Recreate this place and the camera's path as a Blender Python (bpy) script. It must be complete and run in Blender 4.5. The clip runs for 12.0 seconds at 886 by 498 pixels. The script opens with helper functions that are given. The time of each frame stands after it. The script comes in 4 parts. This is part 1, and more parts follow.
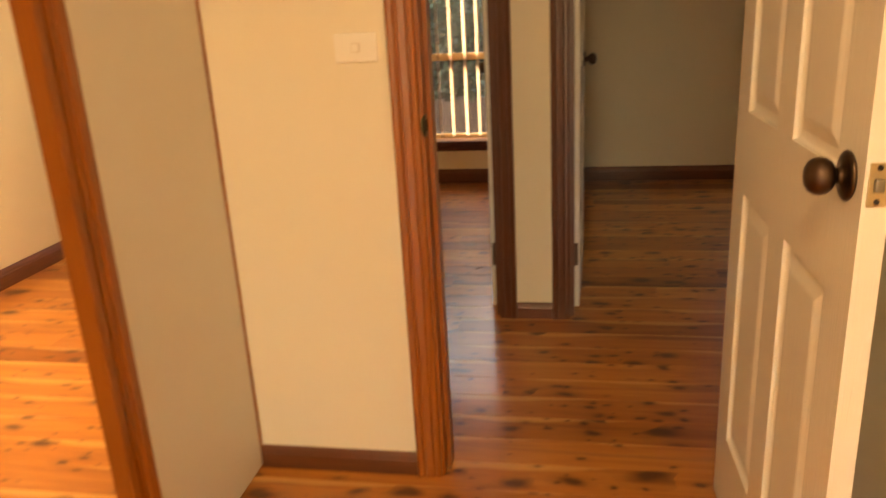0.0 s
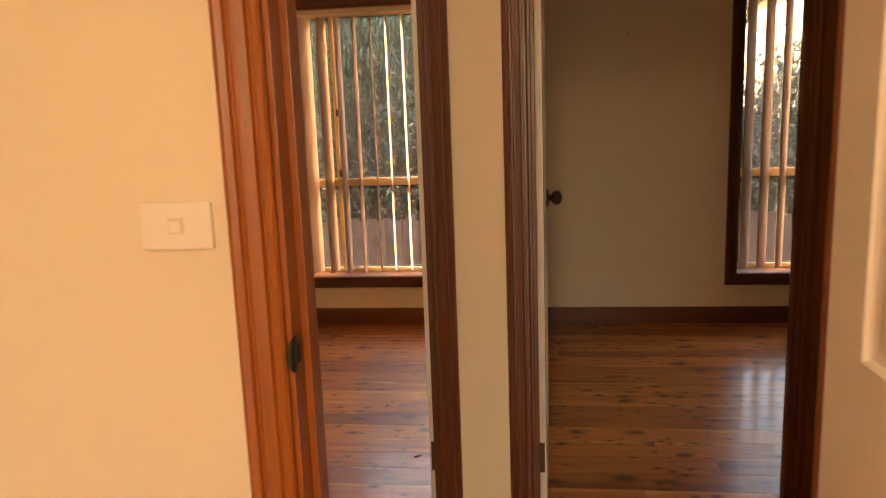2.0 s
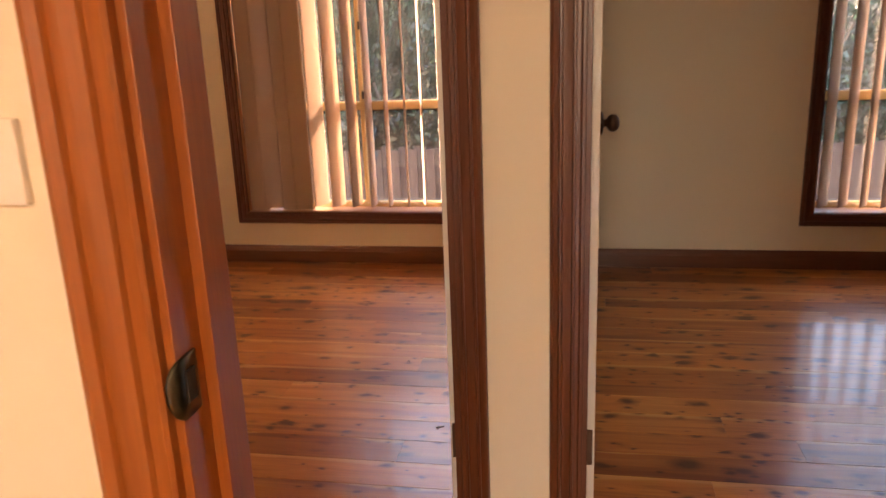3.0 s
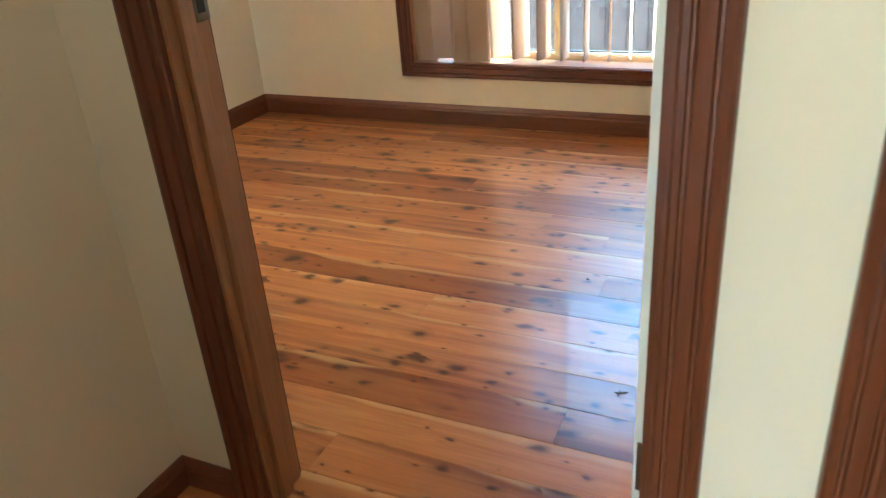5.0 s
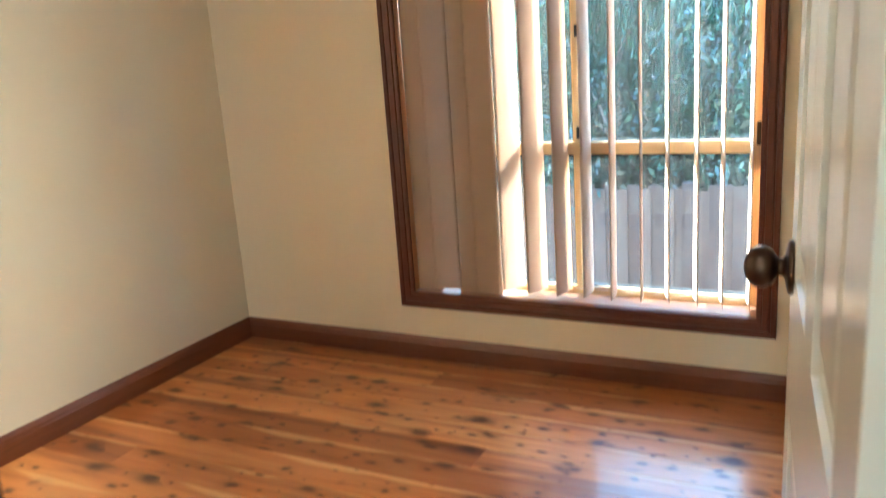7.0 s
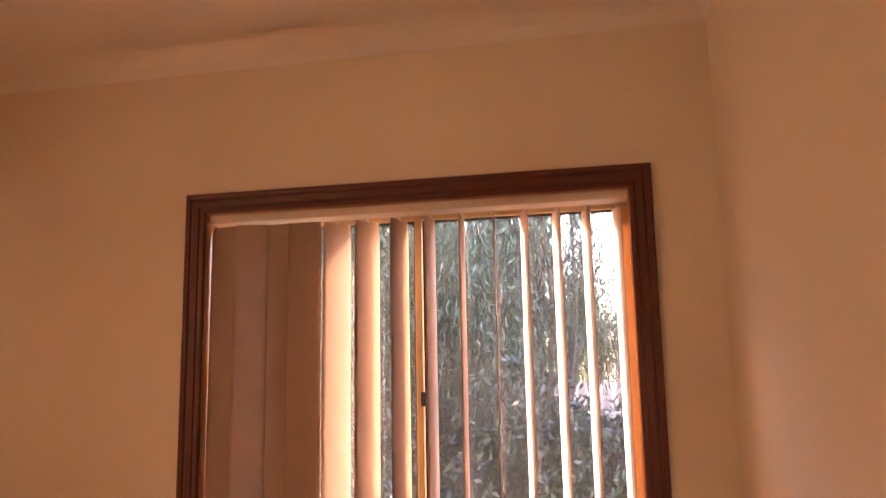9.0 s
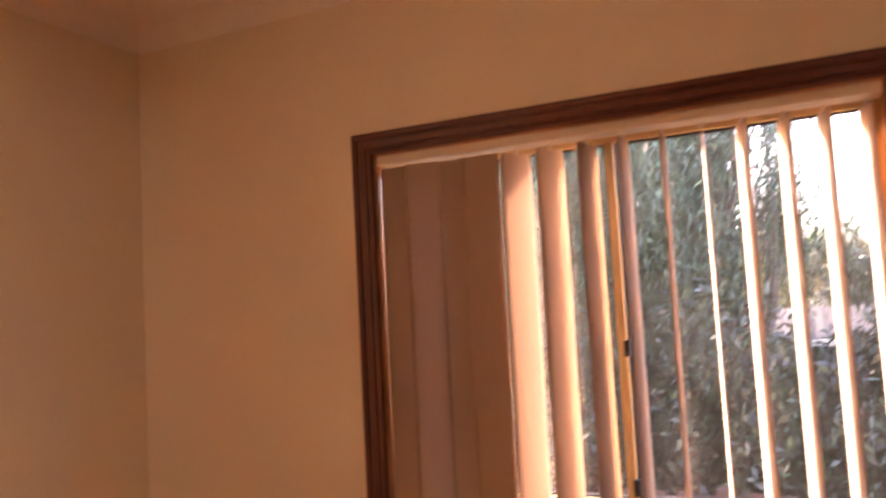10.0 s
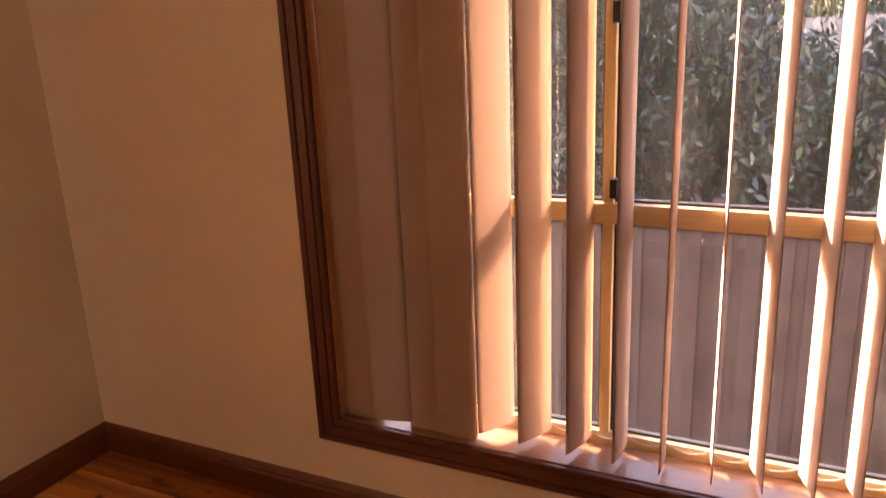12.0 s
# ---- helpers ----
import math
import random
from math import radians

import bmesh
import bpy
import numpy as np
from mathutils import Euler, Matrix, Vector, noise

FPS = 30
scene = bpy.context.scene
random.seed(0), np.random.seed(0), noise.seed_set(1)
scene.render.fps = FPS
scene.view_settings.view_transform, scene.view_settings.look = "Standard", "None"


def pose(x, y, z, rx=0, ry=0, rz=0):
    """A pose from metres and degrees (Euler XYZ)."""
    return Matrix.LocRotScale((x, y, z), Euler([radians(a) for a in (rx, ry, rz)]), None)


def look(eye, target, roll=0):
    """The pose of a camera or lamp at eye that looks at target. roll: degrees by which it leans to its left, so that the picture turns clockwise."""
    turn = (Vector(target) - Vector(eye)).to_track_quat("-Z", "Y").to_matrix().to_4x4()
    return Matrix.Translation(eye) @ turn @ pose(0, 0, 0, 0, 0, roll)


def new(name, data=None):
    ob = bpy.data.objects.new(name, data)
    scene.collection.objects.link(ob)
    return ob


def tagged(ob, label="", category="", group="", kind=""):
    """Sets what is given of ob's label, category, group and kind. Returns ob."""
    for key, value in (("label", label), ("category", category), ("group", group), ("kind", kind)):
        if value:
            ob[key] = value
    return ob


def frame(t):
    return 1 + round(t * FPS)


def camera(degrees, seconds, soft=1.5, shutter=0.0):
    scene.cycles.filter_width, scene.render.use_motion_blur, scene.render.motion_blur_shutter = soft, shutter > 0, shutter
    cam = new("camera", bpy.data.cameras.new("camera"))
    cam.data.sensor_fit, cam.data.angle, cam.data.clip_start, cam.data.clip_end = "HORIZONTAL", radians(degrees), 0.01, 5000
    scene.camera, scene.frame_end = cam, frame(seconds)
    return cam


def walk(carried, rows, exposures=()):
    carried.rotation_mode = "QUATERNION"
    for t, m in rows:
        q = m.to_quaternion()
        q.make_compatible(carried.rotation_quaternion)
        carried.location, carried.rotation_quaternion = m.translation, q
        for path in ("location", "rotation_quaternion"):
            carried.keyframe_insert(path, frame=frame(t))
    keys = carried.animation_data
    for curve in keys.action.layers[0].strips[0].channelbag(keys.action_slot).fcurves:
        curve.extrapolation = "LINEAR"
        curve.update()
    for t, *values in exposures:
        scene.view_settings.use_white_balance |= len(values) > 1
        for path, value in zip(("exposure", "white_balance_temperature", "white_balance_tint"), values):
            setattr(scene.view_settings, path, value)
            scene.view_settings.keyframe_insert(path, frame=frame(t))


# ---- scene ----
cam = camera(60.0, 12.0, soft=1.3, shutter=0.5)
PATH = [
    (0, (0.105, -0.079, 1.283), (-0.253, 1.788, 0.663), -3.2),
    (0.5, (0.05, 0.08, 1.311), (-0.126, 2.002, 0.789), -3.1),
    (1, (0.065, 0.303, 1.332), (-0.112, 2.248, 0.905), -2.3),
    (1.5, (0.085, 0.478, 1.341), (-0.14, 2.431, 0.973), -2.1),
    (2, (0.076, 0.73, 1.335), (-0.171, 2.681, 0.969), -2.1),
    (2.5, (0.059, 1.006, 1.289), (-0.212, 2.935, 0.834), -2.0),
    (3, (0.047, 1.224, 1.267), (-0.301, 3.117, 0.723), -2.2),
    (3.5, (-0.012, 1.422, 1.219), (-0.42, 3.248, 0.511), -1.0),
    (3.7, (-0.029, 1.48, 1.214), (-0.459, 3.271, 0.433), -0.7),
    (5.3, (-0.138, 2.076, 1.137), (-0.971, 3.663, 0.25), -5.0),
    (5.5, (-0.173, 2.109, 1.164), (-0.992, 3.711, 0.292), -5.3),
    (6, (-0.219, 2.275, 1.172), (-1.009, 3.936, 0.386), -5.2),
    (6.5, (-0.255, 2.476, 1.222), (-1.122, 4.167, 0.597), -4.4),
    (7, (-0.294, 2.604, 1.244), (-1.185, 4.331, 0.768), -4.0),
    (7.5, (-0.383, 2.787, 1.279), (-1.025, 4.66, 0.999), -3.2),
    (7.7, (-0.42, 2.827, 1.294), (-0.938, 4.746, 1.075), -2.7),
    (9.3, (-0.602, 3.145, 1.412), (-1.001, 5.072, 1.768), -1.0),
    (9.5, (-0.612, 3.197, 1.42), (-1.131, 5.101, 1.744), -1.4),
    (10, (-0.714, 3.336, 1.447), (-1.546, 5.148, 1.606), -3.1),
    (10.5, (-0.749, 3.428, 1.412), (-1.698, 5.189, 1.402), -2.8),
    (11, (-0.733, 3.531, 1.384), (-1.658, 5.29, 1.164), -2.6),
    (11.5, (-0.685, 3.723, 1.334), (-1.605, 5.451, 0.923), -2.0),
    (12, (-0.755, 3.8, 1.308), (-1.609, 5.518, 0.745), -2.5),
]
EXPOSURES = [(0, 3.95, 11000, 18), (1.5, 3.95, 11400, 26), (2.0, 4.0, 10500, 29), (2.5, 4.1, 9500, 41), (3.0, 4.45, 8200, 32), (3.5, 4.75, 6100, 6), (3.7, 4.9, 5600, -2), (5.3, 5.45, 4650, -13), (6.5, 5.65, 4350, -22), (7.0, 5.3, 4800, -9), (7.7, 4.6, 6500, 20), (9.3, 4.5, 7800, 48), (12, 4.08, 8100, 45)]
walk(cam, [(t, look(eye, target, roll)) for t, eye, target, roll in PATH], EXPOSURES)

# ---- light ----
SUN_AZ = 70.0      # degrees from the window wall's normal towards -x
SUN_EL = 21.0
world = bpy.data.worlds.new("sky")
scene.world = world
world.use_nodes = True
wn = world.node_tree.nodes
wn.clear()
sky = wn.new("ShaderNodeTexSky")
sky.sky_type = "NISHITA"
sky.sun_disc = False
sky.sun_elevation = radians(SUN_EL)
sky.sun_rotation = radians(-SUN_AZ)
sky.dust_density = 1.5
bg = wn.new("ShaderNodeBackground")
bg.inputs["Strength"].default_value = 0.15
wo = wn.new("ShaderNodeOutputWorld")
world.node_tree.links.new(sky.outputs["Color"], bg.inputs["Color"])
world.node_tree.links.new(bg.outputs["Background"], wo.inputs["Surface"])

sun = new("sun", bpy.data.lights.new("sun", "SUN"))
sun.data.energy, sun.data.angle, sun.data.color = 3.3, radians(5.0), (1.0, 0.93, 0.84)
sd = Vector((-math.sin(radians(SUN_AZ)) * math.cos(radians(SUN_EL)), math.cos(radians(SUN_AZ)) * math.cos(radians(SUN_EL)), math.sin(radians(SUN_EL))))
sun.rotation_mode = "QUATERNION"
sun.location = sd * 20
sun.rotation_quaternion = (-sd).to_track_quat("-Z", "Y")

# strengths of the unseen ceiling lamps added to fill entry, side room and hall
ENTRY_FILL_W = 10.0
ROOM_FILL_W = 14.0
HALL_FILL_W = 0.6
# area lamp added in the opening of an unseen glazed door behind the start
GD = (-0.62, 0.56, 0.0, 2.06)
rear_fill = new("rear_fill_lamp", bpy.data.lights.new("rear_fill_lamp", "AREA"))
rear_fill.data.shape, rear_fill.data.size, rear_fill.data.size_y, rear_fill.data.energy, rear_fill.data.color = "RECTANGLE", 1.06, 1.75, 0.75, (1.0, 0.80, 0.58)
rear_fill.matrix_world = look((-0.03, -3.21, 1.08), (-0.03, 0.0, 1.08))

# ---- materials ----


def nodes_of(name):
    m = bpy.data.materials.new(name)
    m.use_nodes = True
    nt = m.node_tree
    nt.nodes.clear()
    out = nt.nodes.new("ShaderNodeOutputMaterial")
    return m, nt, out


def nd(nt, kind, **kw):
    n = nt.nodes.new(kind)
    for k, v in kw.items():
        n.inputs[k].default_value = v
    return n


def ramp(nt, src, stops):
    r = nt.nodes.new("ShaderNodeValToRGB")
    els = r.color_ramp.elements
    while len(els) < len(stops):
        els.new(0.5)
    for e, (p, c) in zip(els, stops):
        e.position = p
        e.color = (*c, 1) if len(c) == 3 else (c[0], c[0], c[0], 1)
    nt.links.new(src, r.inputs["Fac"])
    return r.outputs["Color"]


def coords(nt, scale, shift=False):
    """World position, scaled; with shift, moved by a random step for each object."""
    g = nt.nodes.new("ShaderNodeNewGeometry")
    src = g.outputs["Position"]
    if shift:
        oi = nt.nodes.new("ShaderNodeObjectInfo")
        mul = nt.nodes.new("ShaderNodeVectorMath")
        mul.operation = "SCALE"
        mul.inputs[0].default_value = (31.0, 17.0, 23.0)
        nt.links.new(oi.outputs["Random"], mul.inputs["Scale"])
        add = nt.nodes.new("ShaderNodeVectorMath")
        nt.links.new(src, add.inputs[0])
        nt.links.new(mul.outputs[0], add.inputs[1])
        src = add.outputs[0]
    sc = nt.nodes.new("ShaderNodeVectorMath")
    sc.operation = "MULTIPLY"
    sc.inputs[1].default_value = scale
    nt.links.new(src, sc.inputs[0])
    return sc.outputs[0]


def noise_of(nt, vec, scale, detail=4.0, rough=0.55, dist=0.0):
    n = nd(nt, "ShaderNodeTexNoise", Scale=scale, Detail=detail, Roughness=rough, Distortion=dist)
    nt.links.new(vec, n.inputs["Vector"])
    return n.outputs["Fac"]


def mixc(nt, fac, a, b, mode="MIX"):
    m = nt.nodes.new("ShaderNodeMix")
    m.data_type, m.blend_type = "RGBA", mode
    for sock, v in ((m.inputs[0], fac), (m.inputs[6], a), (m.inputs[7], b)):
        if isinstance(v, bpy.types.NodeSocket):
            nt.links.new(v, sock)
        elif isinstance(v, (int, float)):
            sock.default_value = v
        else:
            sock.default_value = (*v, 1)
    return m.outputs[2]


def bump_of(nt, height, strength, dist):
    b = nd(nt, "ShaderNodeBump", Strength=strength, Distance=dist)
    nt.links.new(height, b.inputs["Height"])
    return b.outputs["Normal"]


def principled(nt, out, color, rough, normal=None, metal=0.0, coat=0.0, coat_rough=0.1, spec=0.5):
    p = nd(nt, "ShaderNodeBsdfPrincipled", Metallic=metal)
    p.inputs["Coat Weight"].default_value = coat
    p.inputs["Coat Roughness"].default_value = coat_rough
    p.inputs["Specular IOR Level"].default_value = spec
    for sock, v in ((p.inputs["Base Color"], color), (p.inputs["Roughness"], rough)):
        if isinstance(v, bpy.types.NodeSocket):
            nt.links.new(v, sock)
        elif isinstance(v, (int, float)):
            sock.default_value = v
        else:
            sock.default_value = (*v, 1)
    if normal is not None:
        nt.links.new(normal, p.inputs["Normal"])
    nt.links.new(p.outputs[0], out.inputs["Surface"])
    return p


def mat_paint(name, color, rough=0.6, bump=0.15, blotch=0.06):
    m, nt, out = nodes_of(name)
    v = coords(nt, (1, 1, 1))
    big = noise_of(nt, v, 1.7, 3)
    fine = noise_of(nt, v, 160, 3)
    dark = tuple(c * (1 - blotch) for c in color)
    col = mixc(nt, big, dark, color)
    principled(nt, out, col, rough, bump_of(nt, fine, bump, 0.0012))
    return m


def mat_timber(name, dark, light, axis="z", rough=0.34, gloss=0.2):
    """Stained timber with its grain along one axis."""
    m, nt, out = nodes_of(name)
    k = {"x": (1.2, 22, 22), "y": (22, 1.2, 22), "z": (22, 22, 1.2)}[axis]
    v = coords(nt, k, True)
    g = noise_of(nt, v, 2.2, 6, 0.6, 0.6)
    v2 = coords(nt, tuple(q * 5 for q in k), True)
    f = noise_of(nt, v2, 2.5, 3)
    c = ramp(nt, g, [(0.3, dark), (0.7, light)])
    c = mixc(nt, 0.22, c, ramp(nt, f, [(0.35, tuple(x * 0.7 for x in dark)), (0.65, light)]))
    rr = nd(nt, "ShaderNodeMapRange")
    rr.inputs["To Min"].default_value, rr.inputs["To Max"].default_value = rough - 0.06, rough + 0.1
    nt.links.new(g, rr.inputs["Value"])
    principled(nt, out, c, rr.outputs[0], bump_of(nt, f, 0.12, 0.001), coat=gloss, coat_rough=0.14)
    return m


def mat_floor():
    """Polished knotty pine boards with their grain along x."""
    m, nt, out = nodes_of("polished_pine")
    v = coords(nt, (1.0, 13.0, 13.0), True)
    g = noise_of(nt, v, 1.6, 6, 0.6, 0.9)
    v2 = coords(nt, (3.0, 90.0, 90.0), True)
    f = noise_of(nt, v2, 2.0, 4)
    base = ramp(nt, g, [(0.25, (0.36, 0.118, 0.030)), (0.45, (0.54, 0.192, 0.047)), (0.75, (0.65, 0.275, 0.078))])
    fine = ramp(nt, f, [(0.3, (0.72, 0.68, 0.66)), (0.6, (1, 1, 1))])
    c = mixc(nt, 0.45, base, fine, "MULTIPLY")
    # red heartwood in long streaks
    heart = noise_of(nt, coords(nt, (0.55, 10.0, 10.0), True), 1.3, 3, 0.5, 0.4)
    c = mixc(nt, ramp(nt, heart, [(0.55, (0.0,)), (0.68, (0.68,))]), c, (0.21, 0.058, 0.022))
    oi = nt.nodes.new("ShaderNodeObjectInfo")
    tone = ramp(nt, oi.outputs["Random"], [(0.0, (0.62, 0.50, 0.43)), (0.28, (0.86, 0.80, 0.75)), (0.7, (1.02, 1.02, 1.0)), (1.0, (1.17, 1.24, 1.28))])
    c = mixc(nt, 1.0, c, tone, "MULTIPLY")
    # pale sapwood along one edge of some boards
    tc = nt.nodes.new("ShaderNodeTexCoord")
    sx = nt.nodes.new("ShaderNodeSeparateXYZ")
    nt.links.new(tc.outputs["Object"], sx.inputs[0])
    drift = noise_of(nt, coords(nt, (1.1, 0.4, 0.4), True), 1.4, 2)
    edge = nt.nodes.new("ShaderNodeMath")
    edge.operation = "MULTIPLY_ADD"
    edge.inputs[1].default_value, edge.inputs[2].default_value = 0.16, -0.030
    nt.links.new(drift, edge.inputs[0])
    over = nt.nodes.new("ShaderNodeMath")
    over.operation = "SUBTRACT"
    nt.links.new(sx.outputs["Y"], over.inputs[0])
    nt.links.new(edge.outputs[0], over.inputs[1])
    sap = ramp(nt, over.outputs[0], [(0.0, (0.0,)), (0.010, (0.55,))])
    c = mixc(nt, sap, c, (0.80, 0.45, 0.17))
    for scale, keep, size in (((4.6, 8.5, 8.5), 0.66, 0.17), ((8.0, 14.0, 14.0), 0.70, 0.19), ((15.0, 30.0, 30.0), 0.82, 0.18)):
        kv = coords(nt, scale, True)
        wob = nd(nt, "ShaderNodeTexNoise", Scale=1.8, Detail=2.0)
        nt.links.new(kv, wob.inputs["Vector"])
        add = nt.nodes.new("ShaderNodeVectorMath")
        nt.links.new(kv, add.inputs[0])
        sc = nt.nodes.new("ShaderNodeVectorMath")
        sc.operation = "SCALE"
        sc.inputs["Scale"].default_value = 0.35
        nt.links.new(wob.outputs["Color"], sc.inputs[0])
        nt.links.new(sc.outputs[0], add.inputs[1])
        vo = nd(nt, "ShaderNodeTexVoronoi", Scale=1.0)
        vo.voronoi_dimensions = "2D"
        nt.links.new(add.outputs[0], vo.inputs["Vector"])
        sep = nt.nodes.new("ShaderNodeSeparateColor")
        nt.links.new(vo.outputs["Color"], sep.inputs[0])
        # knots come in clusters
        herd = nt.nodes.new("ShaderNodeMath")
        herd.operation = "MULTIPLY_ADD"
        herd.inputs[1].default_value = 1.1
        nt.links.new(noise_of(nt, coords(nt, (1.3, 4.0, 4.0), True), 1.5, 2), herd.inputs[0])
        less = nt.nodes.new("ShaderNodeMath")
        less.operation = "SUBTRACT"
        less.inputs[1].default_value = keep + 0.55
        nt.links.new(sep.outputs[0], less.inputs[0])
        nt.links.new(less.outputs[0], herd.inputs[2])
        gate = ramp(nt, herd.outputs[0], [(0.0, (0.0,)), (0.05, (1.0,))])
        vary = nd(nt, "ShaderNodeMapRange")
        vary.inputs["To Min"].default_value, vary.inputs["To Max"].default_value = 2.6, 0.62
        nt.links.new(sep.outputs[1], vary.inputs["Value"])
        far = nt.nodes.new("ShaderNodeMath")
        far.operation = "MULTIPLY"
        nt.links.new(vo.outputs["Distance"], far.inputs[0])
        nt.links.new(vary.outputs[0], far.inputs[1])
        ring = ramp(nt, far.outputs[0], [(size * 0.5, (0.92,)), (size * 0.9, (0.6,)), (size * 1.5, (0.16,)), (size * 3.0, (0.0,))])
        both = mixc(nt, 1.0, gate, ring, "MULTIPLY")
        c = mixc(nt, both, c, (0.082, 0.024, 0.009))
    wear = noise_of(nt, coords(nt, (1, 1, 1)), 2.5, 4)
    rr = nd(nt, "ShaderNodeMapRange")
    rr.inputs["To Min"].default_value, rr.inputs["To Max"].default_value = 0.26, 0.36
    nt.links.new(wear, rr.inputs["Value"])
    wave = noise_of(nt, coords(nt, (2.0, 16.0, 1.0)), 1.0, 2)
    principled(nt, out, c, rr.outputs[0], bump_of(nt, wave, 0.09, 0.005), coat=0.30, coat_rough=0.12, spec=0.35)
    return m


def mat_door():
    """Gloss white paint over an embossed wood grain."""
    m, nt, out = nodes_of("white_door_paint")
    v = coords(nt, (60, 60, 3.0))
    g = noise_of(nt, v, 2.2, 4, 0.6, 1.2)
    big = noise_of(nt, coords(nt, (1, 1, 1)), 3.0, 2)
    c = mixc(nt, big, (0.76, 0.72, 0.64), (0.82, 0.78, 0.70))
    principled(nt, out, c, 0.27, bump_of(nt, g, 0.6, 0.0012))
    return m


def mat_metal(name, color, rough, metal=1.0):
    m, nt, out = nodes_of(name)
    n = noise_of(nt, coords(nt, (1, 1, 1)), 55, 4)
    c = mixc(nt, n, tuple(x * 0.7 for x in color), color)
    principled(nt, out, c, rough, None, metal)
    return m


def mat_blind():
    """Woven blind fabric that lets some light through."""
    m, nt, out = nodes_of("blind_fabric")
    v = coords(nt, (1, 1, 1))
    w = noise_of(nt, coords(nt, (900, 900, 120)), 1.0, 2)
    big = noise_of(nt, v, 6, 3)
    c = mixc(nt, big, (0.54, 0.395, 0.30), (0.61, 0.45, 0.345))
    c = mixc(nt, 0.2, c, ramp(nt, w, [(0.3, (0.6, 0.6, 0.6)), (0.7, (1, 1, 1))]), "MULTIPLY")
    d = nd(nt, "ShaderNodeBsdfDiffuse")
    t = nd(nt, "ShaderNodeBsdfTranslucent")
    nt.links.new(c, d.inputs["Color"])
    t.inputs["Color"].default_value = (0.50, 0.395, 0.31, 1)
    mx = nd(nt, "ShaderNodeMixShader", Fac=0.34)
    nt.links.new(d.outputs[0], mx.inputs[1])
    nt.links.new(t.outputs[0], mx.inputs[2])
    nt.links.new(mx.outputs[0], out.inputs["Surface"])
    return m


def mat_glass():
    """Clear glass with a thin uneven film of dust and a few specks."""
    m, nt, out = nodes_of("window_glass")
    tr = nd(nt, "ShaderNodeBsdfTransparent")
    tr.inputs["Color"].default_value = (0.94, 0.96, 0.95, 1)
    gl = nd(nt, "ShaderNodeBsdfGlossy", Roughness=0.02)
    mx = nd(nt, "ShaderNodeMixShader", Fac=0.045)
    nt.links.new(tr.outputs[0], mx.inputs[1])
    nt.links.new(gl.outputs[0], mx.inputs[2])
    du = nd(nt, "ShaderNodeBsdfTranslucent")
    du.inputs["Color"].default_value = (0.75, 0.72, 0.68, 1)
    film = ramp(nt, noise_of(nt, coords(nt, (3.0, 1.0, 1.6)), 2.2, 6, 0.65), [(0.3, (0.0008,)), (0.75, (0.009,))])
    sv = nd(nt, "ShaderNodeTexVoronoi", Scale=16.0)
    nt.links.new(coords(nt, (1, 1, 1)), sv.inputs["Vector"])
    speck = ramp(nt, sv.outputs["Distance"], [(0.02, (0.35,)), (0.04, (0.0,))])
    both = mixc(nt, 1.0, film, speck, "ADD")
    mx2 = nt.nodes.new("ShaderNodeMixShader")
    nt.links.new(both, mx2.inputs[0])
    nt.links.new(mx.outputs[0], mx2.inputs[1])
    nt.links.new(du.outputs[0], mx2.inputs[2])
    nt.links.new(mx2.outputs[0], out.inputs["Surface"])
    return m


def mat_leaf(name, a, b):
    m, nt, out = nodes_of(name)
    g = nt.nodes.new("ShaderNodeNewGeometry")
    c = ramp(nt, g.outputs["Random Per Island"], [(0.0, a), (0.7, tuple(x + 0.3 * (y - x) for x, y in zip(a, b))), (1.0, b)])
    p = nd(nt, "ShaderNodeBsdfPrincipled", Roughness=0.24)
    nt.links.new(c, p.inputs["Base Color"])
    t = nd(nt, "ShaderNodeBsdfTranslucent")
    nt.links.new(c, t.inputs["Color"])
    mx = nd(nt, "ShaderNodeMixShader", Fac=0.25)
    nt.links.new(p.outputs[0], mx.inputs[1])
    nt.links.new(t.outputs[0], mx.inputs[2])
    nt.links.new(mx.outputs[0], out.inputs["Surface"])
    return m


def mat_rough(name, a, b, scale, rough=0.9, bump=0.3):
    m, nt, out = nodes_of(name)
    v = coords(nt, (1, 1, 1))
    n = noise_of(nt, v, scale, 6, 0.6)
    c = ramp(nt, n, [(0.3, a), (0.7, b)])
    principled(nt, out, c, rough, bump_of(nt, n, bump, 0.02))
    return m


def mat_glow(name, color, strength):
    m, nt, out = nodes_of(name)
    e = nd(nt, "ShaderNodeEmission", Strength=strength)
    e.inputs["Color"].default_value = (*color, 1)
    nt.links.new(e.outputs[0], out.inputs["Surface"])
    return m


M_WALL = mat_paint("cream_wall_paint", (0.80, 0.71, 0.55), 0.62)
M_PANEL = mat_paint("flat_cupboard_paint", (0.72, 0.68, 0.60), 0.5, 0.08)
M_CEIL = mat_paint("ceiling_paint", (0.84, 0.80, 0.72), 0.8)
M_TRIM = {a: mat_timber("stained_trim_" + a, (0.265, 0.072, 0.0135), (0.36, 0.105, 0.02), a) for a in "xyz"}
M_DARKTRIM = {a: mat_timber("dark_stained_trim_" + a, (0.088, 0.019, 0.0075), (0.125, 0.028, 0.0105), a, 0.42, 0.08) for a in "xz"}
# darker tone of the trim for the two bedroom door frames
M_HALLTRIM = {a: mat_timber("darker_trim_" + a, (0.095, 0.026, 0.009), (0.145, 0.041, 0.014), a) for a in "xz"}
